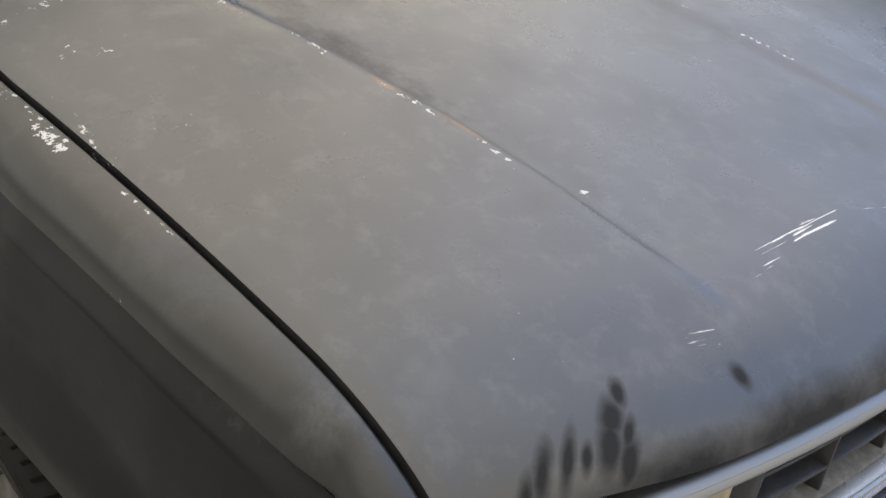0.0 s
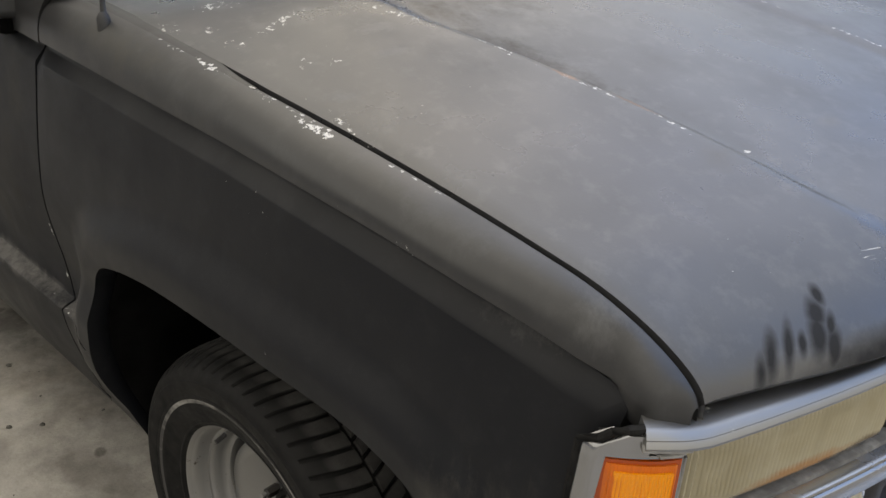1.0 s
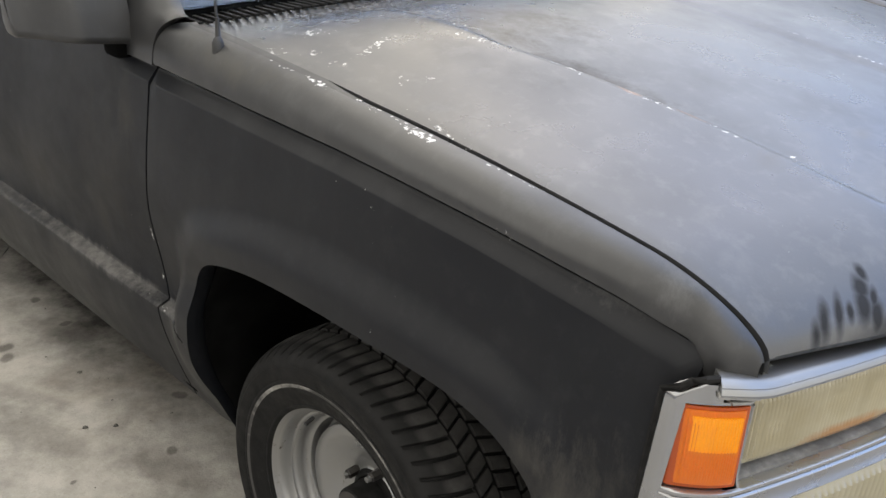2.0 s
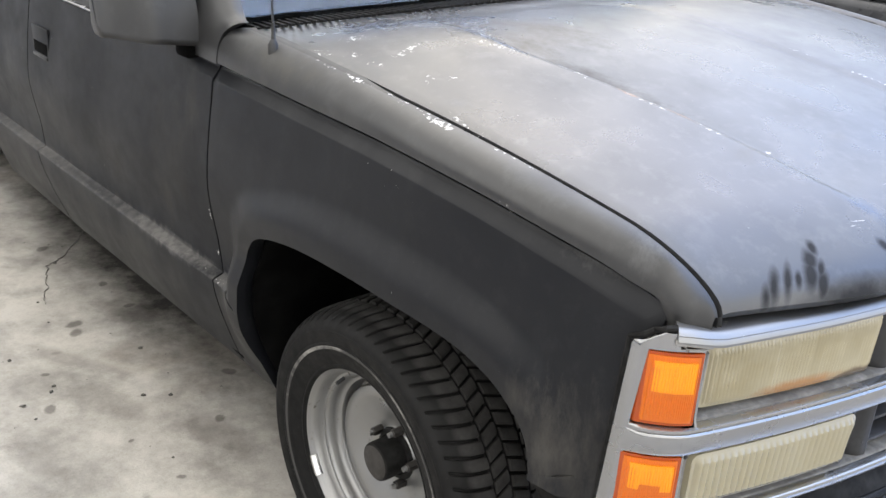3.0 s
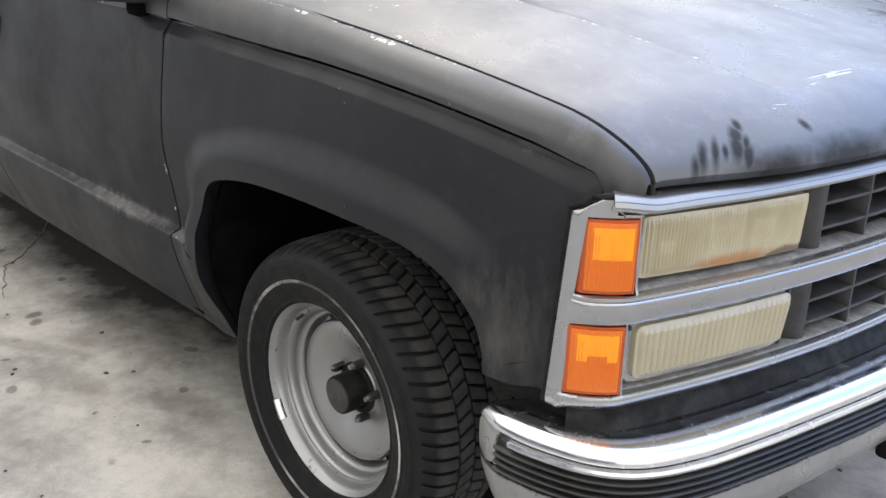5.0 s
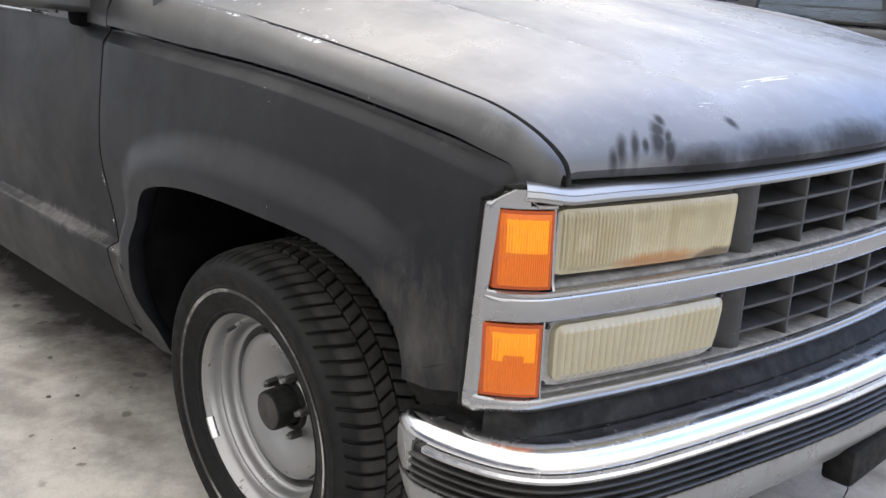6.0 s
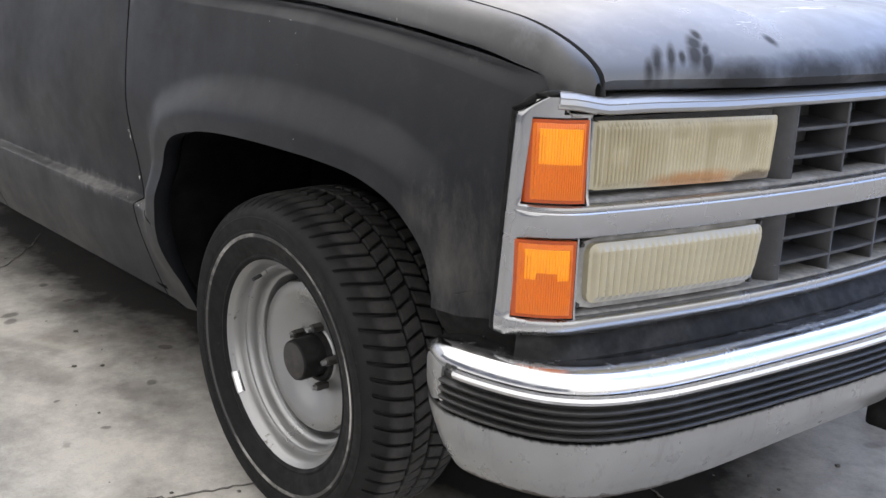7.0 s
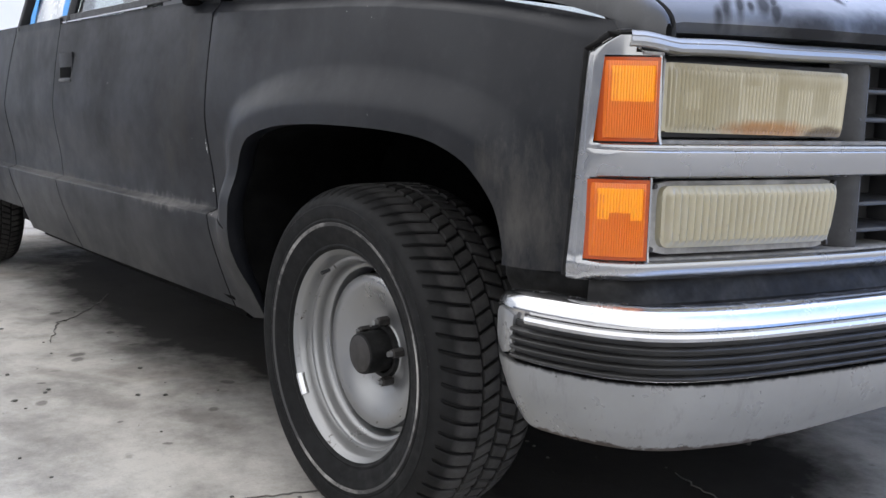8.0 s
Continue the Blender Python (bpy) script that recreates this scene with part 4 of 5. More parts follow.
# ---------------------------------------------------------------- wheels
def tyre_mesh():
    """Sidewall with moulded rings, a lugged shoulder and two staggered rows of blocks inside it."""
    side = [(0.200, -0.012), (0.208, 0.000), (0.2145, 0.005), (0.216, 0.0075), (0.219, 0.008), (0.221, 0.0072), (0.232, 0.0125), (0.243, 0.0160), (0.250, 0.0185), (0.2535, 0.0205), (0.262, 0.0215), (0.2690, 0.0232), (0.272, 0.0222), (0.275, 0.0238), (0.288, 0.0245), (0.2965, 0.0252), (0.2985, 0.0238)]
    shoulder = [(0.302, 0.0235), (0.307, 0.0212), (0.312, 0.0180), (0.317, 0.0138), (0.3215, 0.0085), (0.3255, 0.0020), (0.3290, -0.0055), (0.3318, -0.0140), (0.3340, -0.0230), (0.3356, -0.0330), (0.3366, -0.0440), (0.3371, -0.0560)]
    rest = [(0.3371, o) for o in (-0.0602, -0.0610, -0.0670, -0.0678)] + [(0.3372, o) for o in (-0.074, -0.086, -0.098)] + [(0.3372, o) for o in (-0.1002, -0.101, -0.108, -0.1088)] + [(0.3370, o) for o in (-0.117, -0.130, -0.142)] + [(0.3366, o) for o in (-0.1432, -0.144, -0.151, -0.1518)] + [(0.3362, -0.158), (0.3355, -0.166), (0.3340, -0.175), (0.331, -0.185), (0.325, -0.197), (0.313, -0.212), (0.270, -0.228), (0.215, -0.222), (0.200, -0.20)]
    n = 70
    # corners of one pitch round the tyre: slot walls, and lug face
    pitch = [0.0, 0.045, 0.22, 0.275, 0.36, 0.50, 0.68, 0.84, 0.93]

    def skew(o):
        if o > -0.0605:
            return 5.0 * (o + 0.055) + 110.0 * max(0.0, o + 0.045) ** 2
        if o > -0.105:
            return 0.45 - 13.0 * (o + 0.08)
        if o > -0.148:
            return 0.10 + 12.0 * (o + 0.12)
        return 0.50 - 6.0 * (o + 0.17)

    rows = []
    for r, o in side + shoulder + rest:
        lug = smoothstep(0.3140, 0.3260, r) if o > -0.060 else smoothstep(-0.207, -0.190, o)
        groove = -0.0675 < o < -0.0605 or -0.1085 < o < -0.1005 or -0.1515 < o < -0.1435
        row = []
        for k in range(n):
            for i, f in enumerate(pitch):
                dig = 0.0
                if r > 0.30 and o > -0.205:
                    dig = (0.0080 if i in (1, 2) else (0.0016, 0, 0, 0.0010, 0.0003, 0.0, 0.0, 0.0003, 0.0008)[i]) * lug
                if groove:
                    dig = 0.0070
                t = 2 * math.pi * (k + f + (skew(o) if r > 0.30 else skew(0.01))) / n
                row.append(((r - dig) * math.cos(t), -o, (r - dig) * math.sin(t)))
        rows.append(row)
    return sheet(rows, closed=True)


TYRE = mesh_of(tyre_mesh(), "tyre", RUBBER)
TYRE.set_sharp_from_angle(angle=radians(30))


def wheel_at(x, y, side, name):
    turn = 0 if side == 1 else 180
    rim = part(name, revolve([(0.198, -0.016), (0.204, -0.004), (0.210, 0.002), (0.2125, -0.001), (0.213, -0.010), (0.2075, -0.014)] , 96), STEEL, truck, "steel road wheel in worn silver paint", at=pose(x, y, 0.335, 0, 0, turn))
    barrel = [(0.209, -0.002), (0.2035, -0.005), (0.199, -0.012), (0.1965, -0.022), (0.195, -0.029), (0.1935, -0.0325), (0.189, -0.0335), (0.187, -0.0325), (0.185, -0.0345), (0.1825, -0.040), (0.181, -0.050), (0.1795, -0.058), (0.176, -0.062), (0.171, -0.0635), (0.168, -0.07), (0.167, -0.11)]
    part("barrel", revolve(barrel, 96), STEEL, rim)
    disc = [(0.157, -0.11), (0.157, -0.070), (0.154, -0.061), (0.146, -0.057), (0.130, -0.060), (0.105, -0.072), (0.085, -0.082), (0.070, -0.088), (0.060, -0.088), (0.052, -0.080), (0.047, -0.080), (0.045, -0.11)]
    part("wheel_disc", revolve(disc, 96), STEEL, rim, "dished silver wheel centre")
    part("back_plate", revolve([(0.199, -0.13), (0.14, -0.125), (0.02, -0.125), (0.0005, -0.125)], 48), DARK, rim)
    for k in range(5):
        a = 2 * math.pi * k / 5
        part("barrel_bridge", box((0.020, 0.03, 0.075), (0, 0, 0), 0.003, turn=Matrix()), STEEL, rim, at=pose(0.164 * math.cos(a), 0.108, 0.164 * math.sin(a), 0, -math.degrees(a), 0))
    # hub side and ring are blacker than the hub's end face
    hub = part("hub_cap", revolve([(0.042, -0.095), (0.042, -0.036), (0.0405, -0.031), (0.037, -0.029)], 32), DEEPBLACK, rim, "greasy black hub cap")
    part("cap_face", revolve([(0.037, -0.029), (0.030, -0.0275), (0.012, -0.0265), (0.0005, -0.0265)], 32), HUB, hub, "worn brown-black end of the hub")
    part("hub_ring", revolve([(0.058, -0.0862), (0.054, -0.0790), (0.046, -0.0785), (0.040, -0.0850)], 40), DEEPBLACK, rim, "black ring round the hub")
    for k in range(5):
        a = radians(8 + 72 * k)
        bm = bmesh.new()
        bmesh.ops.create_cone(bm, segments=6, radius1=0.0105, radius2=0.0098, depth=0.024, cap_ends=True, matrix=Matrix.Translation((0, 0, 0.002)))
        bmesh.ops.create_cone(bm, segments=6, radius1=0.0098, radius2=0.0070, depth=0.003, cap_ends=True, matrix=Matrix.Translation((0, 0, 0.0155)))
        nut = part("lug_nut", bm, HUB, rim, at=pose(0.063 * math.cos(a), 0.079, 0.063 * math.sin(a), 90))
        bm = bmesh.new()
        bmesh.ops.create_cone(bm, segments=12, radius1=0.0060, radius2=0.0054, depth=0.010, cap_ends=True, matrix=Matrix.Translation((0, 0, 0.020)))
        part("stud", bm, STEEL, nut, "bare threaded stud end")
    rows = []
    for k in range(13):
        a = radians(203 + 13 * k / 12)
        rows.append([(r * math.cos(a), -o, r * math.sin(a)) for r, o in ((0.2115, 0.001), (0.2095, 0.005), (0.2050, 0.004), (0.2010, -0.003), (0.2000, -0.012))])
    part("wheel_weight", sheet(rows, 0.003, inward=(0, 1, 0)), BRIGHT, rim, "clipped-on balance weight at the rim")
    tyre = tagged(new("tyre", TYRE), "worn black tyre with blocky tread")
    tyre.parent = rim
    part("white_line", revolve([(0.2560, 0.0170), (0.2575, 0.0212), (0.2640, 0.0230), (0.2660, 0.0190)], 96), wall_line_mat, rim, "scuffed thin white line on the sidewall")
    part("valve_stem", tube([(-0.10, 0.02, 0.155), (-0.098, 0.0, 0.15)], 0.004), BLACK, rim)
    return rim


wall_line_mat = wall_line()
wheel_at(0.0, -0.931, 1, "front_wheel")
wheel_at(0.0, 0.931, -1, "front_wheel")
wheel_at(-3.62, -0.90, 1, "rear_wheel")
wheel_at(-3.62, 0.90, -1, "rear_wheel")

# ---------------------------------------------------------------- lamps, grille and chrome of the front
def front_path(y0, y1, n, off=0.0):
    out = []
    for i in range(n + 1):
        y = y0 + (y1 - y0) * i / n
        e = 0.001
        t = Vector((plan_x(y + e) - plan_x(y - e), 2 * e, 0)).normalized()
        o = Vector((t.y, -t.x, 0))
        out.append((Vector((plan_x(y), y, 0)) + o * off, o))
    return out


def rounded(a0, a1, b0, b1, r=0.006):
    return [(a0, b0), (a1 - r, b0), (a1 - r * 0.3, b0 + r * 0.3), (a1, b0 + r), (a1, b1 - r), (a1 - r * 0.3, b1 - r * 0.3), (a1 - r, b1), (a0, b1)]


def plate(y0, y1, z0, z1, off, mat, parent, name, label="", ribs=0, amp=0.0, bulge=0.0, tilt=0.0, nz=12, mask=None, slant=0.0, corner=0.0, thick=0.03, lean=0.0):
    """A lamp face that follows the front's curve, fluted with upright ribs."""
    n = max(12, ribs * 6)
    rows = []
    for i in range(n + 1):
        u = i / n
        y = y0 + (y1 - y0) * u
        row = []
        for j in range(nz + 1):
            v = j / nz
            yy = y + math.copysign(lean, y0) * u * (1 - v)
            (p, o), = front_path(yy, yy + 1e-4, 1)[:1]
            d = min(u, 1 - u) * abs(y1 - y0)
            cut = corner - math.sqrt(max(0.0, corner ** 2 - (corner - d) ** 2)) if d < corner else 0.0
            z = z0 + cut + (z1 - z0 - 2 * cut) * v + tilt * u
            inside = min(smoothstep(0, 0.05, u), smoothstep(0, 0.05, 1 - u)) * min(smoothstep(0, 0.14, v), smoothstep(0, 0.14, 1 - v))
            h = off + bulge * inside + slant * u
            if ribs and 0.08 < v < 0.92:
                h += (amp if mask is None or mask(u, v) else amp * 0.62) * (abs(((u * ribs) % 1.0) * 2 - 1) ** 0.7 - 0.5)
            row.append(Vector(p) + o * h + Vector((0, 0, z)))
        rows.append(row)
    bm = sheet(rows, thick, inward=(-1, 0, 0))
    return part(name, bm, mat, parent, label)


surround = part("front_panel", sweep(front_path(-0.90, 0.90, 60, -0.075), [(-0.03, 0.585), (0.0, 0.585), (0.0, 0.925), (-0.03, 0.925)]), BLACK, truck, "black backing panel behind lamps and grille")
MIDBAR = [(-0.045, 0.729), (0.002, 0.729), (0.0075, 0.732), (0.0100, 0.738), (0.0125, 0.760), (0.0125, 0.7655), (0.0105, 0.7680), (0.0085, 0.7685), (0.0085, 0.7705), (0.0105, 0.7715), (0.0100, 0.7750), (0.0060, 0.7768), (-0.045, 0.7768)]
LOWBAR = [(-0.045, 0.580), (-0.014, 0.580), (-0.004, 0.583), (0.004, 0.590), (0.0080, 0.598), (0.0090, 0.604), (0.0075, 0.6085), (0.0040, 0.6105), (-0.045, 0.6105)]


def lifted(y):
    return 0.010 * smoothstep(0.82, 0.885, abs(y))


def dented(y):
    """The top moulding is bent where it has been pushed in at the corner."""
    return 0.0012 * math.sin(y * 23.0) * smoothstep(0.45, 0.80, abs(y)) if y < 0 else 0.0


top = [(Vector(p) + Vector((0, 0, lifted(p[1]) + dented(p[1]))) + Vector(o) * (dented(p[1]) * 0.8), o) for p, o in front_path(-0.887, 0.887, 120)]
part("top_bar", sweep(top, [(-0.05, 0.900), (0.004, 0.900), (0.0095, 0.9025), (0.0110, 0.907), (0.0085, 0.9125), (0.0075, 0.9135), (0.0080, 0.9150), (0.0030, 0.9205), (-0.004, 0.9225), (-0.05, 0.9225)]), FLAKED, surround, "bent chrome top moulding with flaking plate")
part("middle_bar", sweep(front_path(-0.866, 0.866, 110), MIDBAR), BEZEL, surround, "wide dull chrome middle bar")
part("bottom_bar", sweep(front_path(-0.866, 0.866, 110), LOWBAR), BEZEL, surround, "dull chrome bottom moulding")
part("ledge", sweep(front_path(-0.86, 0.86, 70), rounded(-0.075, -0.006, 0.772, 0.782, 0.003)), LEDGE, surround, "dirty ledge above the middle bar")
part("ledge", sweep(front_path(-0.86, 0.86, 70), rounded(-0.075, -0.008, 0.604, 0.614, 0.003)), LEDGE, surround, "dirty ledge above the bottom bar")
part("valance", sweep(front_path(-0.915, 0.915, 80), [(-0.08, 0.50), (0.0, 0.515), (0.012, 0.552), (-0.004, 0.578), (-0.012, 0.588), (-0.08, 0.588)]), DEEPBLACK, truck, "dusty black filler panel above the bumper")


def profile_out(profile, z):
    """Outward reach of a bar's face at a height, 0 outside it."""
    face = [(b, a) for a, b in profile if a > -0.03]
    return float(np.interp(z, [p[0] for p in face], [p[1] for p in face], left=0.0, right=0.0))


def lamp_bezel(s):
    """Upright end of the lamp surround: one casting with a window for each corner lens."""
    zs = sorted(set([0.580, 0.583, 0.586, 0.590, 0.594, 0.598, 0.601, 0.604, 0.6065, 0.6085, 0.6105] + list(np.linspace(0.6105, 0.729, 12)) + [b for a, b in MIDBAR if a > 0] + list(np.linspace(0.7768, 0.897, 12)) + [0.901, 0.906, 0.912, 0.917, 0.921, 0.924]))
    rows, open_rows = [], []
    for z in zs:
        top = smoothstep(0.888, 0.924, z)
        edge = 0.9275 - 0.0085 * (z - 0.58) / 0.34 - 0.020 * (1 - math.sqrt(max(0.0, 1 - top * top)))
        up = z > 0.75
        out = (0.9165 - 0.0065 * (z - 0.777) / 0.12) if up else (0.9215 - 0.002 * (z - 0.61) / 0.118)
        inn = 0.850 + 0.004 * (z - 0.777) / 0.12 if up else 0.8575
        low = inn - (0.0035 if up else 0.0025)
        out = min(out, edge - 0.006)
        ys = [edge, edge - 0.0010, edge - 0.0025] + [edge - 0.0025 + (out - edge + 0.0025) * k / 4 for k in range(1, 5)] + [out + (inn - out) * k / 8 for k in range(1, 9)] + [low]
        row = []
        for k, y in enumerate(ys):
            near = smoothstep(edge, out - 0.012, y)
            h = 0.002 + (max(0.002, profile_out(MIDBAR, z)) - 0.002) * near
            if z < 0.6106:
                h = 0.002 + (profile_out(LOWBAR, z) - 0.002) * (0.35 + 0.65 * near)
            h -= (0.0035, 0.0012, 0.0003)[k] if k < 3 else 0.0
            (p, o), = front_path(s * y, s * y + 1e-4, 1)[:1]
            row.append(Vector(p) + o * h + Vector((0, 0, z)))
        rows.append(row)
        open_rows.append(0.6106 < z < 0.7288 or 0.7769 < z < 0.8969)
    bm = bmesh.new()
    grid = [[bm.verts.new(p) for p in row] for row in rows]
    back = [[bm.verts.new(Vector(p) + Vector((-0.016, 0, 0))) for p in row] for row in rows]
    gone = lambda i, j: ((open_rows[i] or open_rows[i + 1]) and 6 <= j < 14) or (zs[i] >= 0.900 and j >= 10)
    n, m = len(rows), len(rows[0])
    for i in range(n - 1):
        for j in range(m - 1):
            if gone(i, j):
                continue
            bm.faces.new((grid[i][j], grid[i + 1][j], grid[i + 1][j + 1], grid[i][j + 1]))
            for di, dj, a, b in ((-1, 0, (i, j), (i, j + 1)), (1, 0, (i + 1, j), (i + 1, j + 1)), (0, -1, (i, j), (i + 1, j)), (0, 1, (i, j + 1), (i + 1, j + 1))):
                ii, jj = i + di, j + dj
                if not (0 <= ii < n - 1 and 0 <= jj < m - 1) or gone(ii, jj):
                    bm.faces.new((grid[a[0]][a[1]], grid[b[0]][b[1]], back[b[0]][b[1]], back[a[0]][a[1]]))
    bmesh.ops.delete(bm, geom=[v for v in bm.verts if not v.link_faces], context="VERTS")
    return bm


for side in (1, -1):
    s = -side
    part("lamp_bezel", lamp_bezel(s), BEZEL, surround, "dull silver end of the lamp surround with a window for each amber lens")
    part("bezel_seal", tube([(0.5705 + 0.060 * (z - 0.583), s * (0.9235 - 0.020 * (z - 0.583)), z) for z in np.linspace(0.585, 0.905, 12)] + [(plan_x(y) + dx, s * y, z) for y, z, dx in ((0.9140, 0.9170, -0.001), (0.9070, 0.9245, -0.002), (0.8960, 0.9275, -0.004), (0.884, 0.9290, -0.006))], 0.0050, 8), DEEPBLACK, surround, "dirty black seal between fender and lamp surround")
    plate(s * 0.912, s * 0.860, 0.590, 0.910, -0.022, BLACK, surround, "end_plate", "black plate behind the corner lenses", thick=0.006)
# broken white plastic stub where the plating has come off the corner
bm = sweep([(Vector(p) + Vector((0, 0, lifted(p[1]))), o) for p, o in front_path(-0.8885, -0.846, 10)], [(-0.03, 0.8985), (0.0070, 0.8985), (0.0090, 0.9000), (0.0088, 0.9030), (0.0060, 0.905), (-0.03, 0.905)])
part("broken_stub", bm, WHITEFRAME, surround, "bare whitish plastic where the chrome broke away")
bm = tube([(plan_x(0.8815) + 0.003, -0.8815, 0.918), (plan_x(0.8805) + 0.004, -0.8805, 0.906), (plan_x(0.876) + 0.004, -0.876, 0.9005), (plan_x(0.858) + 0.004, -0.858, 0.8995), (plan_x(0.850) + 0.002, -0.850, 0.900), (plan_x(0.846), -0.846, 0.892), (plan_x(0.8455) - 0.002, -0.8455, 0.80)], [0.0018, 0.0024, 0.0026, 0.0026, 0.0024, 0.002, 0.0016], 8)
part("snapped_edge", bm, WHITEFRAME, surround, "snapped white edge beside the headlight")


def low_beam(u, v):
    """Where the headlight's glass is fluted; the rest is smooth."""
    if not 0.05 < u < 0.95 or 0.555 < u < 0.575:
        return False
    if u < 0.36:
        return not (0.08 < u < 0.17 and 0.34 < v < 0.60)
    if u < 0.56:
        return 0.38 < u < 0.47 and v > 0.74 or v < 0.18
    return u < 0.63 or v > 0.74 or (0.78 < u < 0.88 and 0.32 < v)


def comb(y0, y1, z0, z1, notch, off, slant, mat, parent):
    """Upper field of a corner lens, thrown-back light put into its colour, with a saw-toothed lower edge."""
    rows = []
    n = 60
    for i in range(n + 1):
        u = i / n
        y = y0 + (y1 - y0) * u
        (p, o), = front_path(y, y + 1e-4, 1)[:1]
        foot = z0 + 0.0022 * abs((u * 14) % 1.0 * 2 - 1)
        if notch and 0.22 < u < 0.72:
            foot = z0 + notch + 0.0022 * abs((u * 14) % 1.0 * 2 - 1)
        flute = 0.0010 * (abs((u * 15) % 1.0 * 2 - 1) - 0.5)
        rows.append([Vector(p) + o * (off + slant * u + flute) + Vector((0, 0, foot + (z1 - foot) * v)) for v in (0, 0.33, 0.66, 1)])
    return part("reflector", sheet(rows, 0.003, inward=(-1, 0, 0)), mat, parent, "amber reflector field coloured brighter for the light it throws back")


for side in (1, -1):
    s = -side
    up = plate(s * 0.834, s * 0.505, 0.793, 0.890, -0.014, CREAM, truck, "headlight", "yellowed fluted headlight with rust stain at its foot", 52, 0.0042, 0.005, -0.005, nz=24, mask=low_beam, corner=0.006, lean=0.006, thick=0.016)
    plate(s * 0.846, s * 0.500, 0.786, 0.893, -0.030, BLACK, up, "housing")
    plate(s * 0.8375, s * 0.8315, 0.795, 0.889, -0.013, CREAM, up, "lens_edge", "pale moulded edge of the lens", thick=0.014)
    low = plate(s * 0.836, s * 0.520, 0.629, 0.718, -0.004, WHITELENS, truck, "parking_lamp", "cream ribbed parking lamp below the headlight", 27, 0.0046, 0.008, nz=16, mask=lambda u, v: 0.04 < u < 0.96, corner=0.014, lean=0.010, thick=0.016)
    plate(s * 0.850, s * 0.514, 0.619, 0.724, -0.012, WHITEFRAME, low, "lamp_frame", "whitish painted lamp frame", corner=0.006, lean=0.010, thick=0.008)
    for yy, zz in ((0.843, 0.717), (0.845, 0.627), (0.521, 0.718), (0.529, 0.626)):
        bm = bmesh.new()
        bmesh.ops.create_cone(bm, segments=10, radius1=0.005, radius2=0.0038, depth=0.008, cap_ends=True)
        part("screw", bm, HUB, low, at=Matrix.Translation((plan_x(yy) - 0.010, s * yy, zz)) @ pose(0, 0, 0, 0, 90, 0))
    for z0, z1, cut, ya, yb, off, sl in ((0.7795, 0.8945, 0.47, 0.9125, 0.853, 0.001, 0.003), (0.6130, 0.7265, 0.50, 0.9195, 0.8595, 0.002, 0.003)):
        a = plate(s * (ya - 0.0045), s * (yb + 0.0045), z0 + 0.005, z1 - 0.005, off + 0.0015, AMBER, truck, "marker_lamp", "amber corner marker lens", 22, 0.0010, 0.003, 0.0, slant=sl, thick=0.012)
        plate(s * ya, s * yb, z0, z1, off, AMBERRIM, a, "lens_rim", "dark amber rim", slant=sl, thick=0.012)
        zc = z0 + (z1 - z0) * cut
        comb(s * (ya - 0.010), s * (yb + 0.009), zc, z1 - 0.012, 0.010 if z0 < 0.7 else 0.0, off + 0.0054, sl, AMBERLIT, a)
        plate(s * (ya + 0.003), s * (yb - 0.004), z0 - 0.003, z1 + 0.003, off - 0.008, BLACK, a, "gasket", slant=sl, thick=0.012)

grille = part("grille", sweep(front_path(-0.480, 0.480, 40, -0.078), rounded(-0.01, 0.0, 0.60, 0.90, 0.002)), DARK, truck, "grey plastic egg-crate grille with open cells")
for lo, hi, shelves in ((0.777, 0.900, (0.8625, 0.8185, 0.7785)), (0.611, 0.729, (0.6865, 0.6440, 0.6075))):
    for z in shelves:
        part("grille_slat", sweep(front_path(-0.474, 0.474, 40, -0.012), [(-0.066, z + 0.0065), (-0.066, z - 0.003), (-0.012, z - 0.0075), (-0.0015, z - 0.0065), (0.0, z - 0.004), (-0.0005, z - 0.0005), (-0.003, z + 0.0010)]), GRILLE, grille, "dusty grille shelf")
    h = hi - lo
    upright = mesh_of(box((0.066, 0.0095, h), (0, 0, 0), 0.0022), "upright", GRILLE)
    for y in (-0.462, -0.333, -0.200, -0.072, 0.072, 0.200, 0.333, 0.462):
        o = new("upright", upright)
        o.parent = grille
        o.matrix_basis = pose(plan_x(y) - 0.0445, y, (lo + hi) / 2, 0, 0, -math.degrees(math.atan(0.4 * y)))
    for side in (1, -1):
        s = -side
        rows = []
        for u in np.linspace(0, 1, 8):
            y = 0.460 + 0.044 * u
            x = plan_x(y) - 0.0115 - 0.004 * u - 0.028 * smoothstep(0.25, 1.0, u)
            rows.append([(x, s * (y + 0.006 * (v - 0.5)), lo + (hi - lo) * v) for v in (0.0, 0.05, 0.3, 0.5, 0.7, 0.95, 1.0)])
        part("grille_end", sheet(rows, 0.03, inward=(-1, 0, 0)), GRILLE, grille, "sloped grey cheek between grille and lamp")

# ---------------------------------------------------------------- bumper
BUMP = [(0.472, 0.958), (0.528, 0.979), (0.607, 0.970), (0.688, 0.940), (0.745, 0.887), (0.785, 0.800), (0.812, 0.700), (0.840, 0.57), (0.880, 0.353), (0.902, 0.155), (0.908, 0.0)]


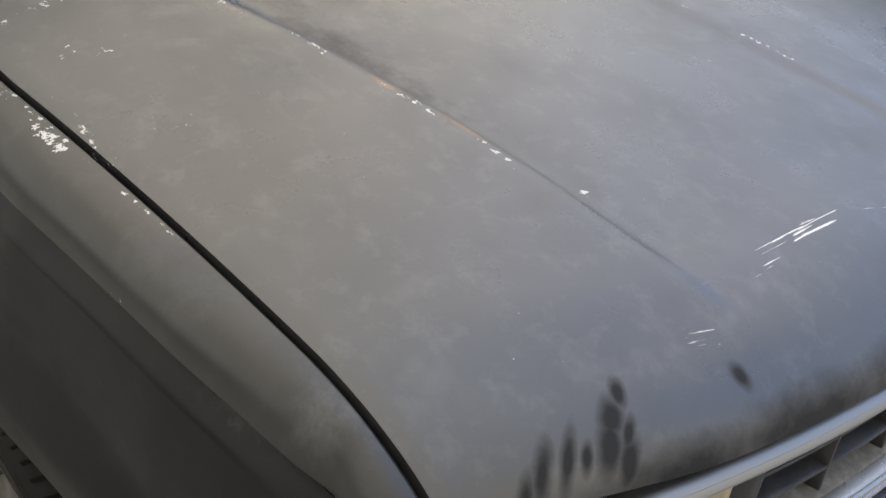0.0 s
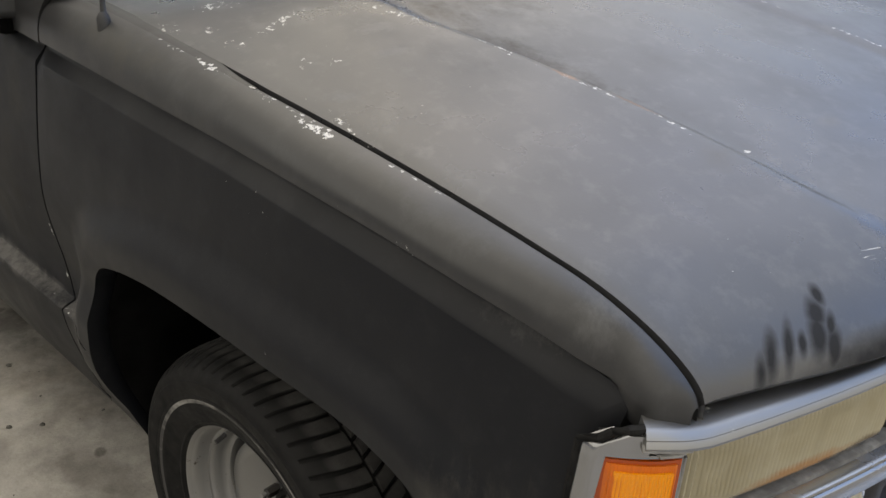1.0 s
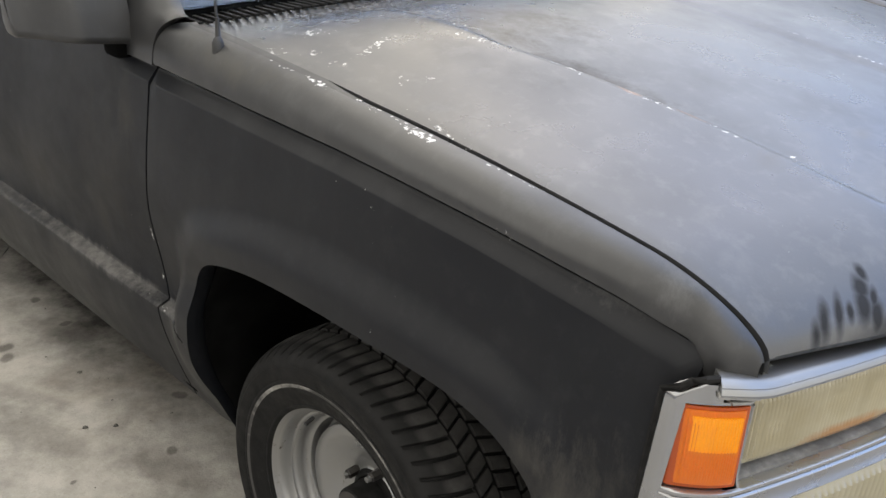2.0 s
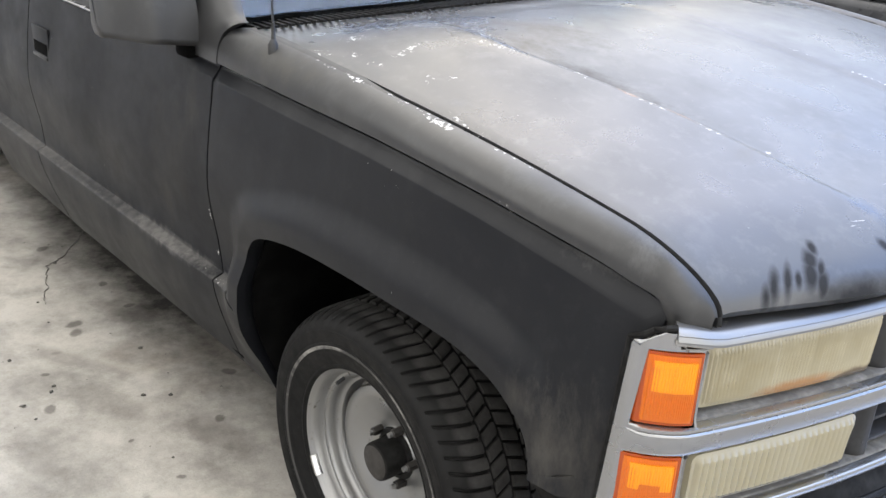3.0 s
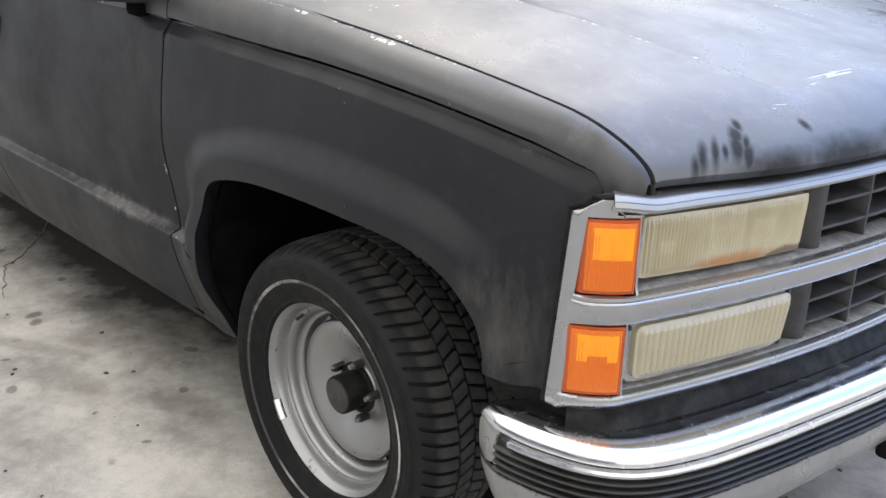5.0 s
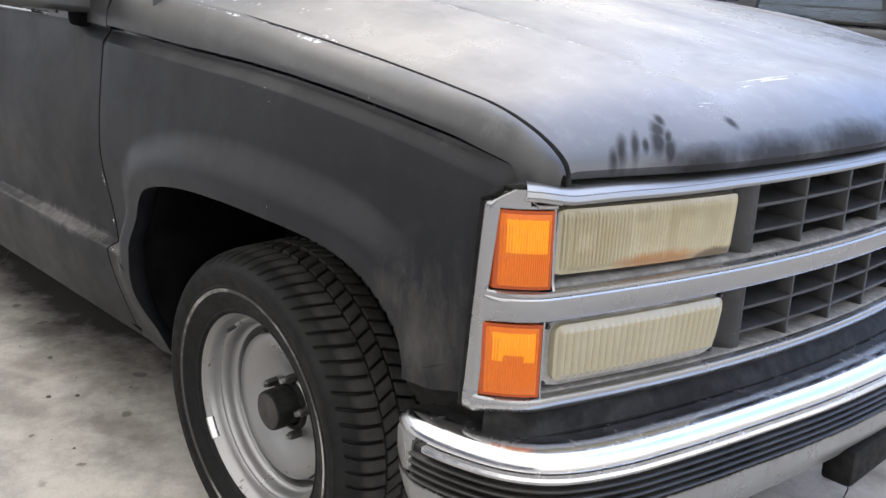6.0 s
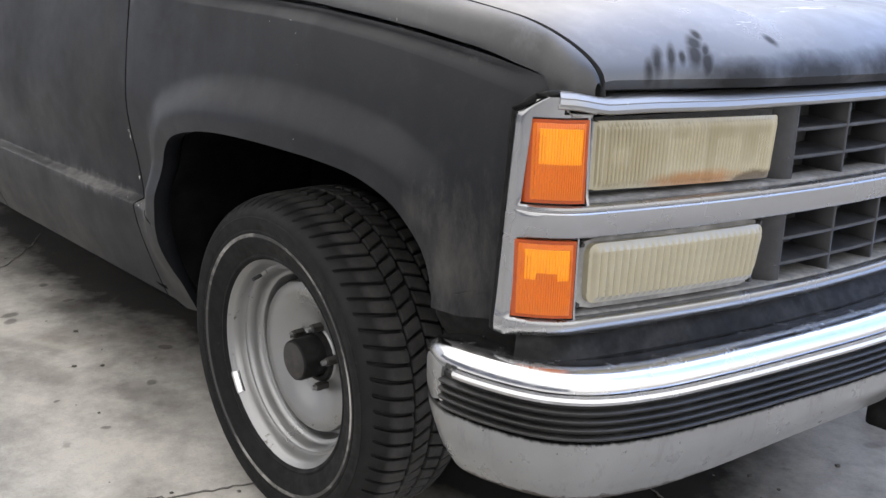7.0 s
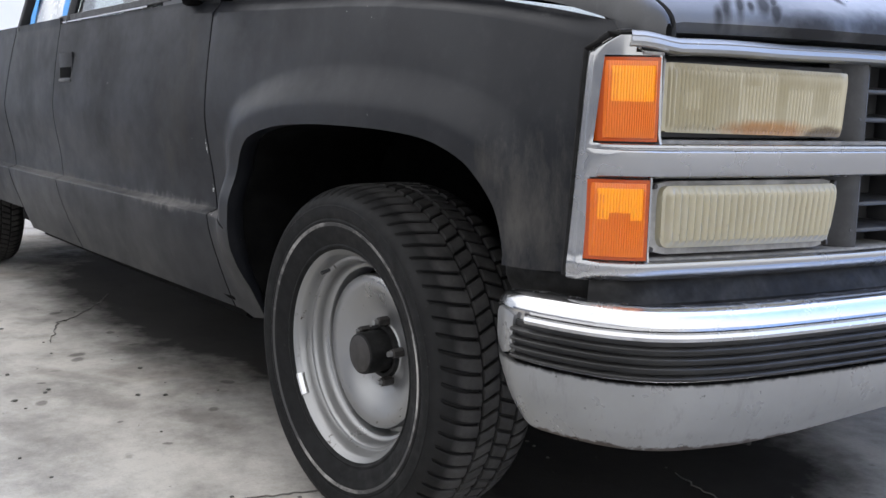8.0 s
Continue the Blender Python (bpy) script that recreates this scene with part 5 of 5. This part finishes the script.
def bump_path():
    pts = [Vector((x, -y, 0)) for x, y in BUMP] + [Vector((x, y, 0)) for x, y in BUMP[-2::-1]]
    out = []
    for i in range(len(pts) - 1):
        p0, p1, p2, p3 = pts[max(i - 1, 0)], pts[i], pts[i + 1], pts[min(i + 2, len(pts) - 1)]
        for k in range(8):
            t = k / 8
            out.append(0.5 * (2 * p1 + (p2 - p0) * t + (2 * p0 - 5 * p1 + 4 * p2 - p3) * t * t + (3 * p1 - p0 - 3 * p2 + p3) * t ** 3))
    out.append(pts[-1])
    path = []
    for i, p in enumerate(out):
        d = (out[min(i + 1, len(out) - 1)] - out[max(i - 1, 0)]).normalized()
        path.append((p, Vector((d.y, -d.x, 0))))
    return path


BP = bump_path()
bumper = part("bumper", sweep(BP, [(-0.085, 0.548), (-0.05, 0.556), (-0.02, 0.558), (-0.008, 0.554), (0.0, 0.545), (0.002, 0.534), (-0.002, 0.527), (-0.004, 0.523), (-0.006, 0.462), (-0.004, 0.456), (-0.003, 0.45), (-0.004, 0.42), (-0.014, 0.388), (-0.030, 0.358), (-0.05, 0.356), (-0.055, 0.38), (-0.03, 0.41), (-0.02, 0.53), (-0.05, 0.545), (-0.085, 0.543)], ends=12), BRIGHT, truck, "chrome front bumper with dull silver lower face")
part("lower_face", sweep(BP, [(-0.004, 0.458), (0.001, 0.455), (0.0015, 0.43), (-0.003, 0.41), (-0.010, 0.386), (-0.014, 0.376), (-0.028, 0.352), (-0.033, 0.354), (-0.020, 0.384), (-0.008, 0.42)], ends=12), SILVERLOW, bumper, "dull silver lower face with dirt specks")
INNER = BP[11:-11]
part("trim_line", sweep(INNER, [(0.0, 0.516), (0.008, 0.517), (0.010, 0.522), (0.008, 0.527), (0.0, 0.528)]), BRIGHT, bumper, "thin bright trim line")
for piece in (BP[:9], BP[-9:]):
    part("end_border", sweep(piece, [(-0.012, 0.452), (0.0012, 0.453), (0.0030, 0.462), (0.0032, 0.490), (0.0030, 0.520), (0.0012, 0.528), (-0.012, 0.529)], ends=12), SILVER, bumper, "bright border round the end of the rubber strip")
part("rub_strip", sweep(BP[8:-8], [(-0.006, 0.458), (-0.002, 0.459), (-0.002, 0.517), (-0.006, 0.518)]), STRIP, bumper, "black ribbed rubber strip")
for z in (0.466, 0.479, 0.492, 0.505):
    part("rib", sweep(BP[8:-8], [(-0.003, z - 0.005), (0.007, z - 0.0035), (0.009, z), (0.007, z + 0.002), (-0.003, z + 0.0035)]), STRIP, bumper)

bracket = part("plate_bracket", box((0.06, 0.50, 0.075), (0.868, 0.02, 0.352), 0.010), DEEPBLACK, bumper, "black plastic plate bracket under the bumper")
part("loose_wire", tube([(0.88, -0.20, 0.32), (0.885, -0.203, 0.30), (0.88, -0.206, 0.275), (0.884, -0.207, 0.262)], [0.002, 0.0015, 0.0015, 0.004], 6), BLACK, bracket)
for y in (-0.72, 0.72):
    bm = bmesh.new()
    bmesh.ops.create_cone(bm, segments=8, radius1=0.007, radius2=0.006, depth=0.018, cap_ends=True)
    part("bumper_bolt", bm, DEEPBLACK, bumper, at=pose(0.757, y, 0.350))

# ---------------------------------------------------------------- door furniture, mirror, aerial, wipers
for side in (1, -1):
    s = -side
    yh = side_y(-1.548, 0.92)
    h = part("door_handle", box((0.132, 0.006, 0.090), (-1.548, s * (yh - 0.0015), 0.922), 0.0025), PAINT, doors[side], "black flap door handle in its recess")
    # flat near-black panel paints the shade of the handle's hollow
    part("recess_shade", box((0.108, 0.004, 0.036), (-1.548, s * (yh + 0.0012), 0.904), 0.001), DARK, h)
    part("flap", box((0.116, 0.010, 0.010), (-1.548, s * (yh + 0.003), 0.882), 0.003), GRILLE, h, "worn grey flap")
# mirror: a box with a swept outer end
rows = []
for u in np.linspace(0, 1, 19):
    y = 0.940 + 0.184 * u
    front = -0.608 - 0.012 * u - 0.060 * smoothstep(0.50, 1.0, u)
    back = -0.730
    lo, hi = 1.077 + 0.020 * u, 1.236 - 0.006 * u
    r = 0.016
    ring = []
    for cx, cz, a0 in ((front - 0.034 - r, hi - r, 0), (back + r, hi - r, 90), (back + r, lo + r, 180), (front - r, lo + r, 270)):
        for k in range(6):
            a = radians(a0 + 90 * k / 5)
            ring.append((cx + r * math.cos(a), -y, cz + r * math.sin(a)))
    rows.append(ring)
tip = rows[-1]
for q, dy in ((0.93, 0.006), (0.75, 0.010)):
    rows.append([(-0.705 + (p[0] + 0.705) * q, p[1] - dy, 1.17 + (p[2] - 1.17) * q) for p in tip])
bm = sheet(rows, closed=True)
bm.verts.ensure_lookup_table()
bm.faces.new(list(bm.verts)[-24:])
bm.faces.new(list(bm.verts)[:24])
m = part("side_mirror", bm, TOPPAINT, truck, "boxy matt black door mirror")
part("mirror_foot", box((0.060, 0.044, 0.044), (-0.655, -0.950, 1.071), 0.012), DARK, m, "black bracket under the mirror")
part("mirror_glass", box((0.004, 0.140, 0.110), (-0.732, -1.035, 1.160), 0.001), BRIGHT, m)

aerial = part("aerial", tube([(-0.352, -0.915, 1.105), (-0.352, -0.915, 1.128), (-0.353, -0.914, 1.134), (-0.354, -0.913, 1.138), (-0.357, -0.911, 1.170)], [0.011, 0.0105, 0.008, 0.005, 0.0032], 12), BLACK, truck, "black whip aerial on the fender")
part("mast", tube([(-0.358, -0.911, 1.16), (-0.40, -0.895, 1.45), (-0.45, -0.88, 1.80)], [0.0024, 0.0019, 0.0013], 6), BLACK, aerial)
for y0 in (-0.02, 0.70):
    w = part("wiper", tube([(-0.52, y0 + 0.08, 1.165), (-0.58, y0 - 0.05, 1.195), (-0.68, y0 - 0.45, 1.30)], [0.010, 0.008, 0.004], 8), BLACK, truck, "black wiper arm")
    part("blade", tube([(-0.585, y0 - 0.02, 1.185), (-0.62, y0 - 0.55, 1.225)], 0.006, 6), BLACK, w)

# quarter window patched with plastic sheet and tape
def pane_y(z, out=0.0):
    return -(0.950 - 0.33 * (z - 1.05) + out)


q = part("quarter_window", sheet([[(x0 - 0.22 * (z - 1.05), pane_y(z) + 0.004 * math.sin(x0 * 37 + z * 23), z) for z in np.linspace(1.05, 1.58, 14)] for x0 in np.linspace(-1.660, -2.055, 14)], 0.004, inward=(0, 1, 0)), FILM, truck, "rear quarter window covered with clear plastic sheet")
for x0, x1, z0, z1 in ((-1.672, -1.80, 1.040, 1.60), (-2.046, -2.17, 1.036, 1.60)):
    rows = []
    for i in range(15):
        z = z0 + (z1 - z0) * i / 14
        x = x0 + (x1 - x0) * i / 14 + 0.003 * math.sin(i * 2.3)
        rows.append([(x + w, pane_y(z, 0.008 + 0.002 * math.sin(i * 1.7 + w * 90)), z) for w in (-0.022, -0.008, 0.008, 0.022)])
    part("tape", sheet(rows, 0.002, inward=(0, 1, 0)), TAPE, q, "blue masking tape")
part("tape", sheet([[(x, pane_y(z, 0.008), z) for z in (1.58, 1.60, 1.62)] for x in np.linspace(-1.78, -2.18, 9)], 0.002, inward=(0, 1, 0)), TAPE, q, "blue masking tape")
part("sill_strip", sweep([((-1.69 - 0.33 * i / 6, -0.950, 1.046), (0, -1, 0)) for i in range(7)], [(0, 0), (0.008, 0.001), (0.008, 0.006), (0, 0.008)]), CHROME, q, "worn bright strip under the plastic sheet")

# ---------------------------------------------------------------- the car parked beyond
car = thing("parked_car", "dark grey car with tinted side windows parked beside the truck", "car")
NY = 1.95
BELT = 1.02
XA, XB = -3.15, 1.45


def car_section(x):
    """Cross-section of the lower body: sills, sides, shoulder and the deck between."""
    m = (x - (XA + XB) / 2) / ((XB - XA) / 2)
    pull = 0.34 * abs(m) ** 9 + 0.03 * m * m
    deck = BELT - 0.20 * smoothstep(0.35, 1.25, x) - 0.10 * smoothstep(-2.2, -3.0, x)
    low = 0.24 + 0.10 * abs(m) ** 8
    half = [(0.10, low), (0.02, low + 0.14), (-0.02, low + 0.34), (-0.015, deck - 0.18), (0.0, deck - 0.035), (0.012, deck - 0.012), (0.035, deck), (0.30, deck + 0.012), (0.82, deck + 0.025)]
    near = [(x, NY + a + pull, z) for a, z in half]
    far = [(x, NY + 1.64 - a - pull, z) for a, z in half[-2::-1]]
    return near + far


part("car_body", sheet([car_section(XA + (XB - XA) * (0.5 - 0.5 * math.cos(math.pi * i / 40))) for i in range(41)]), NEIGHBOUR, car, "dark grey car body")
for x in (XA, XB):
    part("car_bumper", box((0.14, 1.25, 0.22), (x + (0.03 if x < 0 else -0.03), NY + 0.82, 0.48), 0.05), NEIGHBOUR, car)
RISE = 0.42
part("car_roof", sheet([[(x, NY + 0.16 + 1.32 * v, BELT + RISE + 0.055 * math.sin(math.pi * v) - 0.035 * ((x + 0.95) / 0.85) ** 2) for v in np.linspace(0, 1, 13)] for x in np.linspace(-1.80, -0.10, 13)], 0.03, inward=(0, 0, -1)), NEIGHBOUR, car, "dark grey car roof")
for side in (0, 1):
    yy = lambda z: NY + 0.04 + 0.28 * (z - BELT) if side == 0 else NY + 1.60 - 0.28 * (z - BELT)
    for x0, x1, lean0, lean1 in ((-2.1, -0.74, 0.55, 0.0), (-0.64, 0.42, 0.0, -1.05)):
        rows = []
        for u in np.linspace(0, 1, 7):
            rows.append([(x0 + lean0 * (z - BELT) + (x1 + lean1 * (z - BELT) - x0 - lean0 * (z - BELT)) * u, yy(z), z) for z in np.linspace(BELT, BELT + RISE - 0.02, 6)])
        part("car_window", sheet(rows, 0.005, inward=(0, 1 - 2 * side, 0)), TINT, car, "tinted side window")
        part("window_seal", box((x1 - x0, 0.012, 0.014), ((x0 + x1) / 2, yy(BELT) - 0.006 + 0.012 * side, BELT + 0.010), 0.003), BLACK, car)
    part("car_pillar", sheet([[(x, yy(z) - 0.008 + 0.016 * side, z) for z in (BELT - 0.005, BELT + 0.2, BELT + RISE)] for x in (-0.735, -0.69, -0.645)], 0.03, inward=(0, 1 - 2 * side, 0)), NEIGHBOUR, car)
    for xb, xt in ((0.44, -0.06), (-2.14, -1.86)):
        part("car_pillar", tube([(xb, yy(BELT), BELT), ((xb + xt) / 2, yy(BELT + RISE / 2), BELT + RISE / 2), (xt, yy(BELT + RISE), BELT + RISE)], 0.035, 8), NEIGHBOUR, car)
    part("door_gap", box((0.008, 0.004, 0.50), (-0.69, NY - 0.012 if side == 0 else NY + 1.652, 0.71), 0.001), DARK, car)
for xb, xt, n in ((0.50, -0.08, 1), (-2.20, -1.84, -1)):
    part("car_screen", sheet([[(xb + (xt - xb) * k + n * 0.06 * math.sin(math.pi * v), NY + 0.07 + 0.09 * k + (1.50 - 0.18 * k) * v, BELT + RISE * k) for v in np.linspace(0, 1, 9)] for k in np.linspace(0, 1, 5)], 0.005, inward=(-n, 0, 0)), TINT, car, "tinted car windscreen")
for x in (-2.35, 0.75):
    for y, turn in ((NY + 0.02, 0), (NY + 1.62, 180)):
        w = part("car_wheel", revolve([(0.001, 0.006), (0.06, 0.008), (0.09, -0.012), (0.17, -0.004), (0.195, 0.012), (0.21, 0.022), (0.24, 0.026), (0.29, 0.018), (0.306, 0.0), (0.31, -0.03), (0.31, -0.18), (0.2, -0.2)], 40), RUBBER, car, at=pose(x, y, 0.31, 0, 0, turn))
